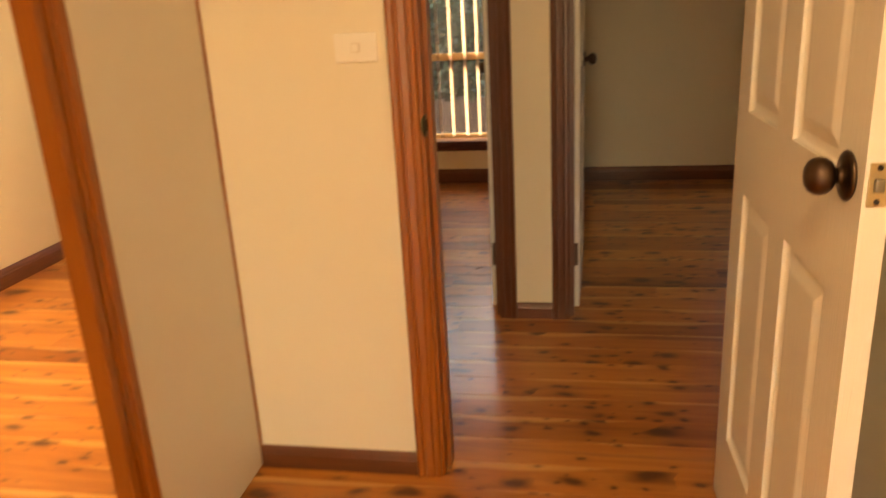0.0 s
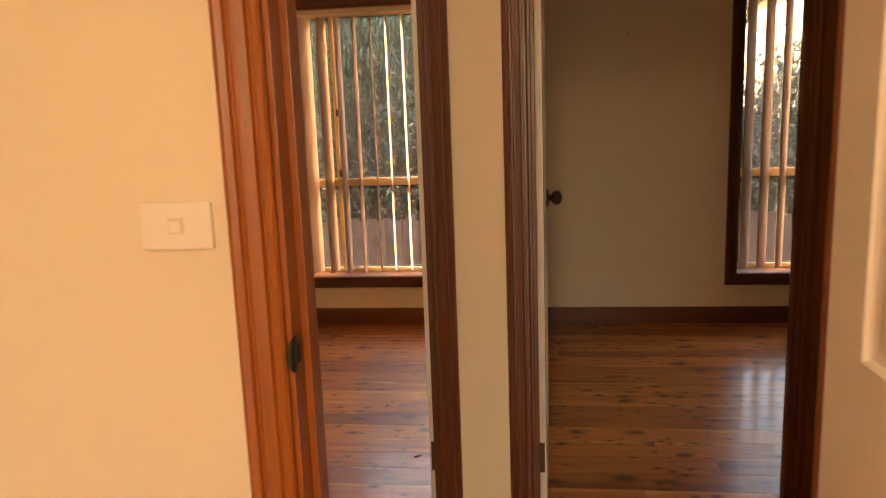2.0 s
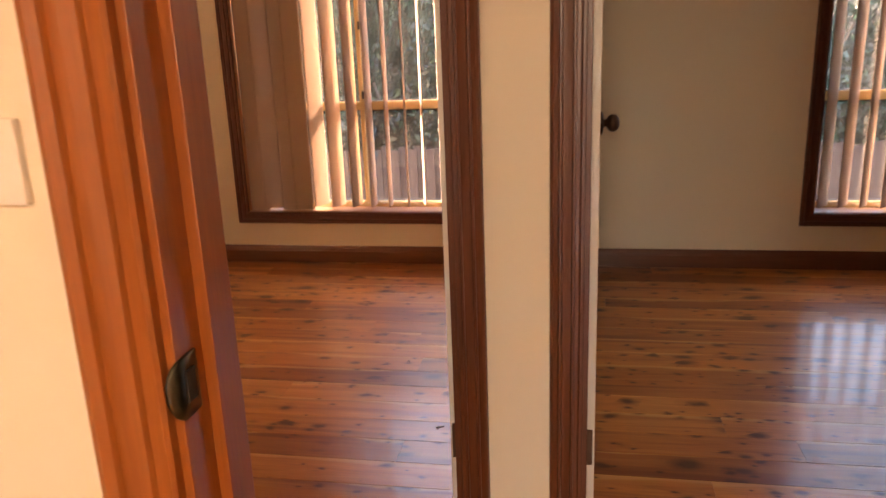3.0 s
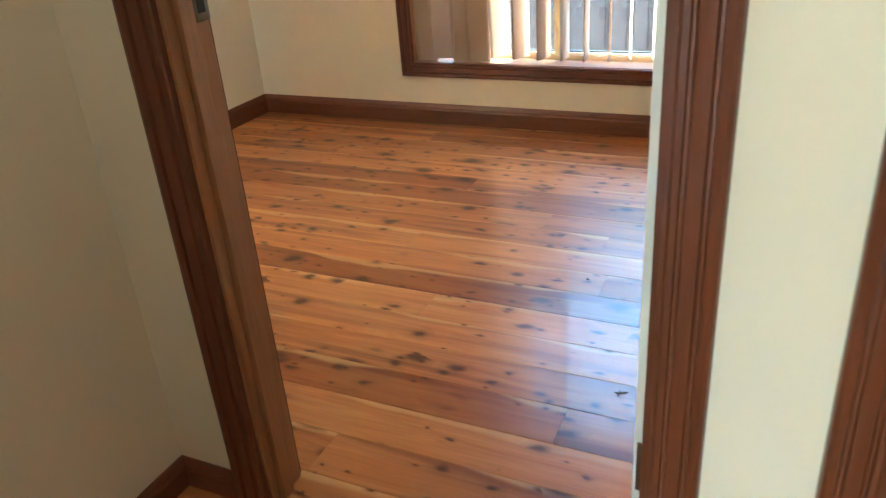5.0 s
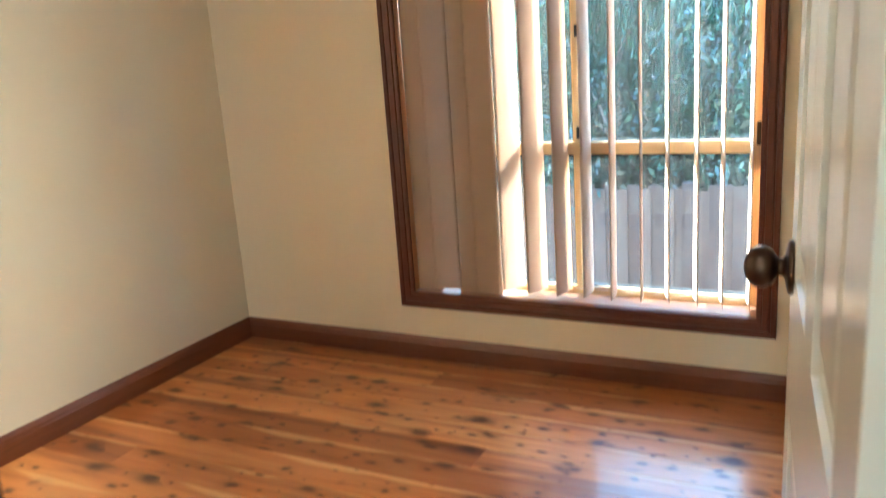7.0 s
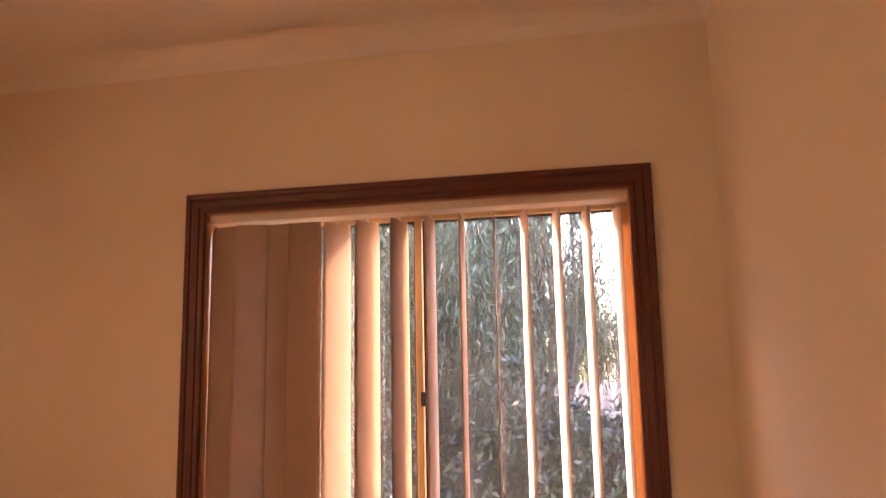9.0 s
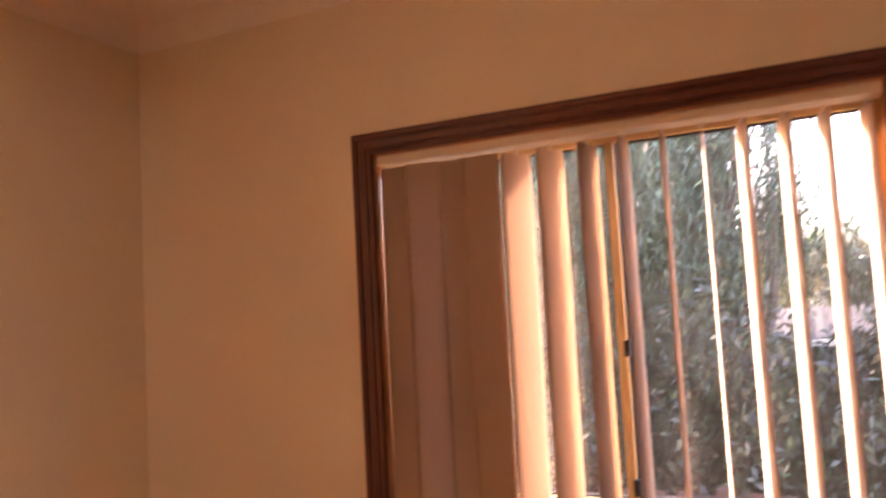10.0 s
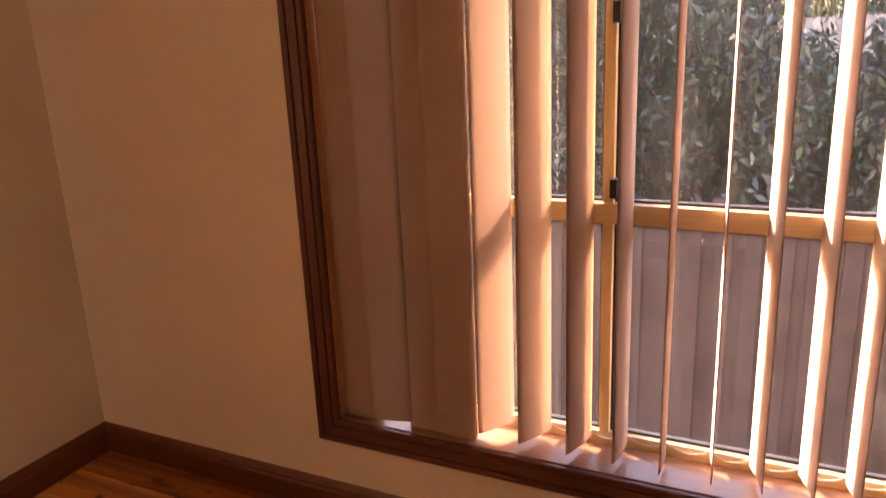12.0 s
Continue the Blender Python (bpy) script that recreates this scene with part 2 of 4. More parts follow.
# paler trim for one jamb: the window's sheen is put into its colour
M_PALETRIM = mat_timber("pale_sheen_trim", (0.27, 0.115, 0.045), (0.36, 0.165, 0.07), "z", 0.3, 0.3)
M_SKIRT = {a: mat_timber("stained_skirting_" + a, (0.105, 0.030, 0.011), (0.17, 0.050, 0.018), a) for a in "xy"}
M_SILL = mat_timber("varnished_sill", (0.27, 0.13, 0.072), (0.38, 0.195, 0.112), "x", 0.3)
M_GOLD = {a: mat_timber("golden_timber_" + a, (0.62, 0.43, 0.20), (0.76, 0.57, 0.32), a, 0.35) for a in "xz"}
M_REVEAL = {a: mat_timber("varnished_reveal_" + a, (0.48, 0.19, 0.06), (0.60, 0.26, 0.09), a, 0.32) for a in "xz"}
M_FLOOR = mat_floor()
M_SUB = mat_rough("subfloor", (0.05, 0.02, 0.01), (0.08, 0.03, 0.015), 20)
M_DOOR = mat_door()
M_BRONZE = mat_metal("aged_bronze", (0.115, 0.075, 0.055), 0.32)
M_STEEL = mat_metal("worn_steel", (0.30, 0.28, 0.24), 0.36)
M_STRIKE = mat_metal("blackened_steel", (0.085, 0.088, 0.065), 0.3)
M_BRASS = mat_metal("pale_brass", (0.62, 0.50, 0.32), 0.32)
M_DARK = mat_paint("near_black_paint", (0.02, 0.018, 0.016), 0.8)
M_PLASTIC = mat_paint("white_switch_plastic", (0.82, 0.77, 0.68), 0.35, 0.02, 0.02)
M_BLIND = mat_blind()
M_RAIL = mat_paint("blind_track_enamel", (0.74, 0.66, 0.54), 0.35, 0.02)
M_CHAIN = mat_paint("bead_chain_plastic", (0.82, 0.80, 0.72), 0.3, 0.0)
M_GLASS = mat_glass()
M_GASKET = mat_paint("black_rubber", (0.025, 0.025, 0.028), 0.6)
M_GRASS = mat_rough("lawn", (0.022, 0.027, 0.014), (0.042, 0.046, 0.025), 9)
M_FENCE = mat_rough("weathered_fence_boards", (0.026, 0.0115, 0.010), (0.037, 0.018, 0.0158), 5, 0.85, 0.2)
M_BARK = mat_rough("bark", (0.07, 0.05, 0.04), (0.17, 0.13, 0.10), 14)
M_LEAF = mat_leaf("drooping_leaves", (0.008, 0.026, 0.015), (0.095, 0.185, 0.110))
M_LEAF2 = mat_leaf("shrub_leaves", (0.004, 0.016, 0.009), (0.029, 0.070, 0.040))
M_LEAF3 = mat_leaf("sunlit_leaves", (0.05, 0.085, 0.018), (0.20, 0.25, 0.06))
M_IRON = mat_rough("pale_sheet_roof", (0.016, 0.016, 0.018), (0.024, 0.024, 0.027), 3, 0.85)
M_BOARD = mat_rough("brown_weatherboard", (0.045, 0.022, 0.012), (0.065, 0.034, 0.02), 5)
M_ROOF = mat_rough("roof_tiles", (0.16, 0.13, 0.14), (0.27, 0.22, 0.23), 4)
M_RENDER = mat_rough("pale_render", (0.50, 0.40, 0.32), (0.60, 0.50, 0.40), 3)

# ---- building helpers ----


def box(bm, x0, x1, y0, y1, z0, z1, bevel=0.0, m=None):
    r = bmesh.ops.create_cube(bm, size=1.0)["verts"]
    for v in r:
        v.co = Vector((x0 + (v.co.x + 0.5) * (x1 - x0), y0 + (v.co.y + 0.5) * (y1 - y0), z0 + (v.co.z + 0.5) * (z1 - z0)))
    if bevel:
        es = list({e for v in r for e in v.link_edges})
        got = bmesh.ops.bevel(bm, geom=es, offset=bevel, segments=2, affect="EDGES", profile=0.7)
        r = list({v for f in got["faces"] for v in f.verts} | {v for v in r if v.is_valid})
    if m is not None:
        bmesh.ops.transform(bm, matrix=m, verts=r)
    return r


def lathe(bm, prof, segs=24, m=None):
    """A turned shape about z from rows of (radius, height)."""
    rings = []
    for r, h in prof:
        if r < 1e-6:
            rings.append([bm.verts.new((0, 0, h))])
        else:
            rings.append([bm.verts.new((r * math.cos(2 * math.pi * i / segs), r * math.sin(2 * math.pi * i / segs), h)) for i in range(segs)])
    for a, b in zip(rings, rings[1:]):
        for i in range(segs):
            j = (i + 1) % segs
            q = [a[i % len(a)], a[j % len(a)], b[j % len(b)], b[i % len(b)]]
            q = list(dict.fromkeys(q))
            if len(q) > 2:
                f = bm.faces.new(q)
                f.smooth = True
    if m is not None:
        bmesh.ops.transform(bm, matrix=m, verts=[v for ring in rings for v in ring])


WORLD_OF = {}


def mesh_of(name, bm, material):
    bmesh.ops.recalc_face_normals(bm, faces=bm.faces[:])
    me = bpy.data.meshes.new(name)
    bm.to_mesh(me)
    bm.free()
    me.materials.append(material)
    return me


def part(name, bm, material, parent, label="", local=False):
    """One mesh under a thing or a part; its coordinates are the world's, or its parent's if local."""
    ob = new(name, mesh_of(name, bm, material))
    ob.parent = parent
    if not local:
        ob.matrix_parent_inverse = WORLD_OF[parent].inverted()
        WORLD_OF[ob] = Matrix.Identity(4)
    else:
        WORLD_OF[ob] = WORLD_OF[parent].copy()
    return tagged(ob, label)


def thing(name, m, label, category="", group="", kind=""):
    ob = new(name)
    ob.empty_display_size = 0.1
    ob.matrix_basis = m
    WORLD_OF[ob] = m.copy()
    return tagged(ob, label, category, group, kind)


def solid(name, bm, material, label, category, kind="structure"):
    ob = new(name, mesh_of(name, bm, material))
    WORLD_OF[ob] = Matrix.Identity(4)
    return tagged(ob, label, category, "", kind)


def wall_mesh(bm, axis, a0, a1, t0, t1, z0, z1, holes=()):
    """A wall along x or y from a0 to a1, between t0 and t1 across, with rectangular holes (a, b, low, high)."""
    us = sorted({a0, a1, *[h[0] for h in holes], *[h[1] for h in holes]})
    vs = sorted({z0, z1, *[h[2] for h in holes], *[h[3] for h in holes]})
    inside = lambda u, v: not any(h[0] < u < h[1] and h[2] < v < h[3] for h in holes)  # noqa: E731
    put = lambda u, t, z: bm.verts.new((u, t, z) if axis == "x" else (t, u, z))  # noqa: E731
    full = {}
    for i in range(len(us) - 1):
        for j in range(len(vs) - 1):
            full[i, j] = inside((us[i] + us[i + 1]) / 2, (vs[j] + vs[j + 1]) / 2)
    for (i, j), on in full.items():
        if not on:
            continue
        u0, u1, v0, v1 = us[i], us[i + 1], vs[j], vs[j + 1]
        for t in (t0, t1):
            bm.faces.new([put(u0, t, v0), put(u1, t, v0), put(u1, t, v1), put(u0, t, v1)])
        for di, dj, quad in ((-1, 0, (u0, v0, u0, v1)), (1, 0, (u1, v0, u1, v1)), (0, -1, (u0, v0, u1, v0)), (0, 1, (u0, v1, u1, v1))):
            if not full.get((i + di, j + dj), False):
                p, q, r, s = quad
                bm.faces.new([put(p, t0, q), put(r, t0, s), put(r, t1, s), put(p, t1, q)])
    bmesh.ops.remove_doubles(bm, verts=bm.verts[:], dist=1e-5)


# moulding profiles: (out from the opening, out from the wall)
ARCH = [(0.0, 0.0), (0.0, 0.011), (0.004, 0.014), (0.012, 0.014), (0.014, 0.011), (0.018, 0.011), (0.021, 0.016), (0.034, 0.018), (0.040, 0.0185), (0.043, 0.014), (0.047, 0.014), (0.050, 0.019), (0.060, 0.021), (0.066, 0.019), (0.068, 0.014), (0.068, 0.0)]


def surround(bm, axis, a0, a1, z0, z1, face, side, width=0.068, closed=False):
    """A mitred moulding round an opening, on the wall face; side is +1 or -1 along the wall's normal."""
    k = width / 0.068
    loops = []
    for u, v in ARCH:
        u, t = u * k, face + side * v
        pts = [(a0 - u, z0 - u if closed else z0), (a0 - u, z1 + u), (a1 + u, z1 + u), (a1 + u, z0 - u if closed else z0)]
        loops.append([bm.verts.new((p, t, z) if axis == "x" else (t, p, z)) for p, z in pts])
    n = 4 if closed else 3
    for la, lb in zip(loops, loops[1:]):
        for i in range(n):
            j = (i + 1) % 4
            bm.faces.new([la[i], la[j], lb[j], lb[i]])
    if not closed:
        for i in (0, 3):
            bm.faces.new([lo[i] for lo in loops])


SKIRT = [(0.0, 0.0), (0.016, 0.0), (0.016, 0.066), (0.013, 0.074), (0.013, 0.080), (0.008, 0.092), (0.004, 0.098), (0.0, 0.098)]
COVE = [(0.0, -0.078), (0.002, -0.078), (0.006, -0.062), (0.015, -0.042), (0.029, -0.024), (0.047, -0.011), (0.067, -0.003), (0.090, -0.0004), (0.090, 0.001), (0.0, 0.001)]


LOW_SKIRT = [(d, h * 0.68) for d, h in SKIRT]


def run(bm, prof, p, q, normal, z=0.0):
    """A straight moulding from p to q (plan points) against a wall with that inward normal."""
    ends = []
    for pt in (p, q):
        ends.append([bm.verts.new((pt[0] + normal[0] * d, pt[1] + normal[1] * d, z + h)) for d, h in prof])
    a, b = ends
    n = len(prof)
    for i in range(n):
        j = (i + 1) % n
        bm.faces.new([a[i], a[j], b[j], b[i]])
    bm.faces.new(a)
    bm.faces.new(b)


# ---- the plan ----
FAR_Y, LEFT_X, RIGHT_X, BACK_Y = 5.336, -2.79, 3.0, -3.2
CEIL = 2.494
BED_R, ROOM2_L = -0.245, -0.10
HALL_Y0, HALL_Y1 = 2.884, 2.978          # wall with the two bedroom doors
A_Y0, A_Y1 = 1.756, 1.864               # wall with the light switch
HEAD = 2.04
D1 = (-0.972, -0.238)                  # open bedroom doorway
D2 = (0.060, 0.790)                    # second bedroom doorway
DA = (-0.276, 0.486)                   # doorway with the switch beside it
SIDE_X = -0.819
W1 = (-1.857, -0.487, 0.290, 1.935)
W2 = (1.224, 2.60, 0.290, 1.935)
J = 0.02                               # lining thickness

bm = bmesh.new()
wall_mesh(bm, "x", LEFT_X - 0.11, RIGHT_X + 0.11, FAR_Y, FAR_Y + 0.168, -0.05, CEIL + 0.1, [W1, W2])
wall_north = solid("wall_north", bm, M_WALL, "cream painted plaster wall with two windows", "wall")

bm = bmesh.new()
wall_mesh(bm, "y", BACK_Y, FAR_Y, LEFT_X - 0.11, LEFT_X, -0.05, CEIL + 0.1)
solid("wall_west", bm, M_WALL, "plain cream painted plaster wall", "wall")

bm = bmesh.new()
wall_mesh(bm, "y", BACK_Y, FAR_Y, RIGHT_X, RIGHT_X + 0.11, -0.05, CEIL + 0.1)
solid("wall_east", bm, M_WALL, "plain cream painted plaster wall", "wall")

bm = bmesh.new()
wall_mesh(bm, "x", LEFT_X - 0.11, RIGHT_X + 0.11, BACK_Y - 0.11, BACK_Y, -0.05, CEIL + 0.1, [GD])
solid("wall_south", bm, M_WALL, "cream painted plaster wall with an added glazed door", "wall")

bm = bmesh.new()
wall_mesh(bm, "y", HALL_Y1, FAR_Y, BED_R, ROOM2_L, 0.0, CEIL + 0.05)
solid("wall_between_bedrooms", bm, M_WALL, "cream partition wall between the two bedrooms", "wall")

# assumed left gap, widened and raised so lamp light reaches the bedroom wall
bm = bmesh.new()
wall_mesh(bm, "x", LEFT_X, RIGHT_X, HALL_Y0, HALL_Y1, 0.0, CEIL + 0.05, [(D1[0] - J, D1[1] + J, -0.0, HEAD + J), (D2[0] - J, D2[1] + J, -0.0, HEAD + J), (LEFT_X + 0.05, -1.87, -0.0, 2.40)])
solid("wall_hall", bm, M_WALL, "cream wall with two bedroom doorways side by side", "wall")

bm = bmesh.new()
wall_mesh(bm, "x", SIDE_X - 0.36, 1.1, A_Y0, A_Y1, 0.0, CEIL + 0.05, [(DA[0] - J, DA[1] + J, -0.0, HEAD + J)])
solid("wall_switch", bm, M_WALL, "cream wall with a doorway and light switch", "wall")

bm = bmesh.new()
wall_mesh(bm, "y", A_Y1, HALL_Y0, -1.30, -1.20, 0.0, CEIL + 0.05)
solid("wall_hall_west", bm, M_WALL, "plain cream end wall of the hall", "wall")
bm = bmesh.new()
wall_mesh(bm, "y", A_Y1, HALL_Y0, 1.0, 1.1, 0.0, CEIL + 0.05)
solid("wall_hall_east", bm, M_WALL, "plain cream end wall of the hall", "wall")
bm = bmesh.new()
wall_mesh(bm, "y", BACK_Y, A_Y0, 0.74, 0.84, 0.0, CEIL + 0.05)
solid("wall_entry_east", bm, M_WALL, "plain cream wall behind the open door", "wall")
bm = bmesh.new()
wall_mesh(bm, "y", BACK_Y, A_Y0, SIDE_X - 0.045, SIDE_X, 0.0, CEIL + 0.05, [(0.30, A_Y0 - 0.0001, 0.0, HEAD + J)])
solid("wall_entry_west", bm, M_WALL, "thin cream wall over a wide side opening", "wall")

bm = bmesh.new()
box(bm, LEFT_X - 0.11, RIGHT_X + 0.11, BACK_Y - 0.11, FAR_Y + 0.168, CEIL, CEIL + 0.12)
ceiling = solid("ceiling", bm, M_CEIL, "off-white painted plasterboard ceiling", "ceiling")

bm = bmesh.new()
for p, q, n in (((LEFT_X, FAR_Y), (BED_R, FAR_Y), (0, -1)), ((LEFT_X, HALL_Y1), (LEFT_X, FAR_Y), (1, 0)), ((BED_R, HALL_Y1), (BED_R, FAR_Y), (-1, 0)), ((LEFT_X, HALL_Y1), (BED_R, HALL_Y1), (0, 1))):
    run(bm, COVE, p, q, n, CEIL)
solid("cornice", bm, M_CEIL, "curved plaster cornice along the ceiling", "cornice")
bm = bmesh.new()
for p, q, n in (((ROOM2_L, FAR_Y), (RIGHT_X, FAR_Y), (0, -1)), ((RIGHT_X, HALL_Y1), (RIGHT_X, FAR_Y), (-1, 0)), ((ROOM2_L, HALL_Y1), (ROOM2_L, FAR_Y), (1, 0))):
    run(bm, COVE, p, q, n, CEIL)
solid("cornice", bm, M_CEIL, "curved plaster cornice along the ceiling", "cornice")

# skirting boards, one object a run
AW = 0.060
for p, q, n, ax in (
    ((LEFT_X, FAR_Y), (BED_R, FAR_Y), (0, -1), "x"),
    ((LEFT_X, HALL_Y1), (LEFT_X, FAR_Y), (1, 0), "y"),
    ((BED_R, HALL_Y1 + 0.03), (BED_R, FAR_Y), (-1, 0), "y"),
    ((-1.87, HALL_Y1), (D1[0] - 0.076, HALL_Y1), (0, 1), "x"),
    ((ROOM2_L, FAR_Y), (RIGHT_X, FAR_Y), (0, -1), "x"),
    ((RIGHT_X, HALL_Y1), (RIGHT_X, FAR_Y), (-1, 0), "y"),
    ((ROOM2_L, HALL_Y1), (ROOM2_L, FAR_Y), (1, 0), "y"),
    ((D1[1] + 0.0765, HALL_Y0), (D2[0] - 0.0765, HALL_Y0), (0, -1), "x"),
    ((-1.20, HALL_Y0), (D1[0] - 0.0765, HALL_Y0), (0, -1), "x"),
    ((-1.20, A_Y1), (-1.20, HALL_Y0), (1, 0), "y"),
    ((1.0, A_Y1), (1.0, HALL_Y0), (-1, 0), "y"),
    ((SIDE_X, A_Y0), (DA[0] - 0.0765, A_Y0), (0, -1), "x"),
    ((0.74, BACK_Y), (0.74, A_Y0), (-1, 0), "y"),
    ((LEFT_X, BACK_Y), (LEFT_X, HALL_Y0), (1, 0), "y"),
):
    bm = bmesh.new()
    run(bm, LOW_SKIRT if max(p[1], q[1]) <= HALL_Y0 and p[0] > LEFT_X else SKIRT, p, q, n, 0.001)
    solid("baseboard", bm, M_SKIRT[ax], "brown stained timber skirting board along the wall", "skirting board")


def doorway(name, axis, a0, a1, f0, f1, stop_side, strike=None, wood=M_TRIM, first_jamb=None):
    """Lining, stops and architraves of an opening through a wall between faces f0 and f1.
    stop_side: +1 if the leaf shuts against the f1 side, -1 for f0. strike: the lining that carries the strike plate, 0 or 1."""
    mid = (a0 + a1) / 2
    base = pose(mid, (f0 + f1) / 2, 0) if axis == "x" else pose((f0 + f1) / 2, mid, 0)
    t = thing(name, base, "brown stained timber door frame with moulded architraves", "door frame", kind="structure")

    def bx(bm, u0, u1, t0, t1, z0, z1, bev=0.0015):
        box(bm, *((u0, u1, t0, t1) if axis == "x" else (t0, t1, u0, u1)), z0, z1, bev)

    for u0, u1 in ((a0 - J, a0), (a1, a1 + J)):
        bm = bmesh.new()
        bx(bm, u0, u1, f0 - 0.001, f1 + 0.001, 0, HEAD)
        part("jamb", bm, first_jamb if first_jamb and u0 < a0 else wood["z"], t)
    bm = bmesh.new()
    bx(bm, a0 - J, a1 + J, f0 - 0.001, f1 + 0.001, HEAD, HEAD + J)
    part("head", bm, wood[axis], t)
    s0, s1 = (f0 + 0.022, f1 - 0.042) if stop_side > 0 else (f0 + 0.042, f1 - 0.022)
    for u0, u1 in ((a0, a0 + 0.012), (a1 - 0.012, a1)):
        bm = bmesh.new()
        bx(bm, u0, u1, s0, s1, 0, HEAD - 0.012)
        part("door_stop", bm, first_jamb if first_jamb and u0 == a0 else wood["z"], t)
    bm = bmesh.new()
    bx(bm, a0, a1, s0, s1, HEAD - 0.012, HEAD)
    part("door_stop", bm, wood[axis], t)
    for face, side in ((f0, -1), (f1, 1)):
        bm = bmesh.new()
        surround(bm, axis, a0 - 0.008, a1 + 0.008, 0.0, HEAD + 0.008, face + side * 0.0012, side)
        part("architrave", bm, wood["z"], t)
    if strike is not None:
        u = a0 if strike == 0 else a1
        d = 1 if strike == 0 else -1
        edge, inward = (f1, -1) if stop_side > 0 else (f0, 1)
        y0, y1 = sorted((edge, edge + inward * 0.028))
        bm = bmesh.new()
        pz = 0.98 if first_jamb else 0.989
        # rows across the plate: distance in from the lining's edge, half height, how far it stands off the lining
        rows = [(0.028, 0.027, 0.002), (0.004, 0.027, 0.002), (-0.001, 0.0265, 0.0018), (-0.004, 0.025, 0.0008), (-0.007, 0.022, -0.001), (-0.009, 0.016, -0.0035), (-0.010, 0.008, -0.006)]
        grid = []
        for off in (0.0, -0.002):
            for dist, hh, stand in rows:
                v, w = edge + inward * dist, u + d * (stand + off)
                grid.append([bm.verts.new((w, v, pz + k * hh) if axis == "x" else (v, w, pz + k * hh)) for k in (-1, -0.6, 0, 0.6, 1)])
        m = len(rows)
        for base_row in (0, m):
            for ra, rb in zip(grid[base_row:base_row + m], grid[base_row + 1:base_row + m]):
                for k in range(4):
                    bm.faces.new([ra[k], ra[k + 1], rb[k + 1], rb[k]]).smooth = True
        for k in (0, 4):
            for q in range(m - 1):
                bm.faces.new([grid[q][k], grid[q + 1][k], grid[m + q + 1][k], grid[m + q][k]])
        for q in (0, m - 1):
            for k in range(4):
                bm.faces.new([grid[q][k], grid[q][k + 1], grid[m + q][k + 1], grid[m + q][k]])
        plate = part("strike_plate", bm, M_STEEL if first_jamb else M_STRIKE, t, "worn steel latch strike plate with a curved lip")
        # the plate is uncut: a near-black block stands for the hole's shaded inside
        bm = bmesh.new()
        c = (y0 + y1) / 2
        bx(bm, *sorted((u + d * 0.001, u + d * 0.0032)), c - 0.008, c + 0.008, pz - 0.014, pz + 0.014, 0.0005)
        part("latch_hole_shade", bm, M_DARK, plate, "dark block for the shaded latch hole")
    return t


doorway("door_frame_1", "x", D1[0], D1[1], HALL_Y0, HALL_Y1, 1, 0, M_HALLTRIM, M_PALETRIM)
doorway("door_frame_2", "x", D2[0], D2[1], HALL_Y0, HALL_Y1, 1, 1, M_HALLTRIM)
doorway("door_frame_3", "x", DA[0], DA[1], A_Y0, A_Y1, -1, 0)


def knob_profile():
    return [(0.0, 0.0), (0.034, 0.0), (0.036, 0.003), (0.034, 0.006), (0.026, 0.008), (0.015, 0.010), (0.0115, 0.013), (0.0115, 0.018), (0.016, 0.0205), (0.022, 0.0245), (0.0262, 0.031), (0.0275, 0.038), (0.0262, 0.045), (0.022, 0.0515), (0.0145, 0.0565), (0.006, 0.0585), (0.0, 0.059)]


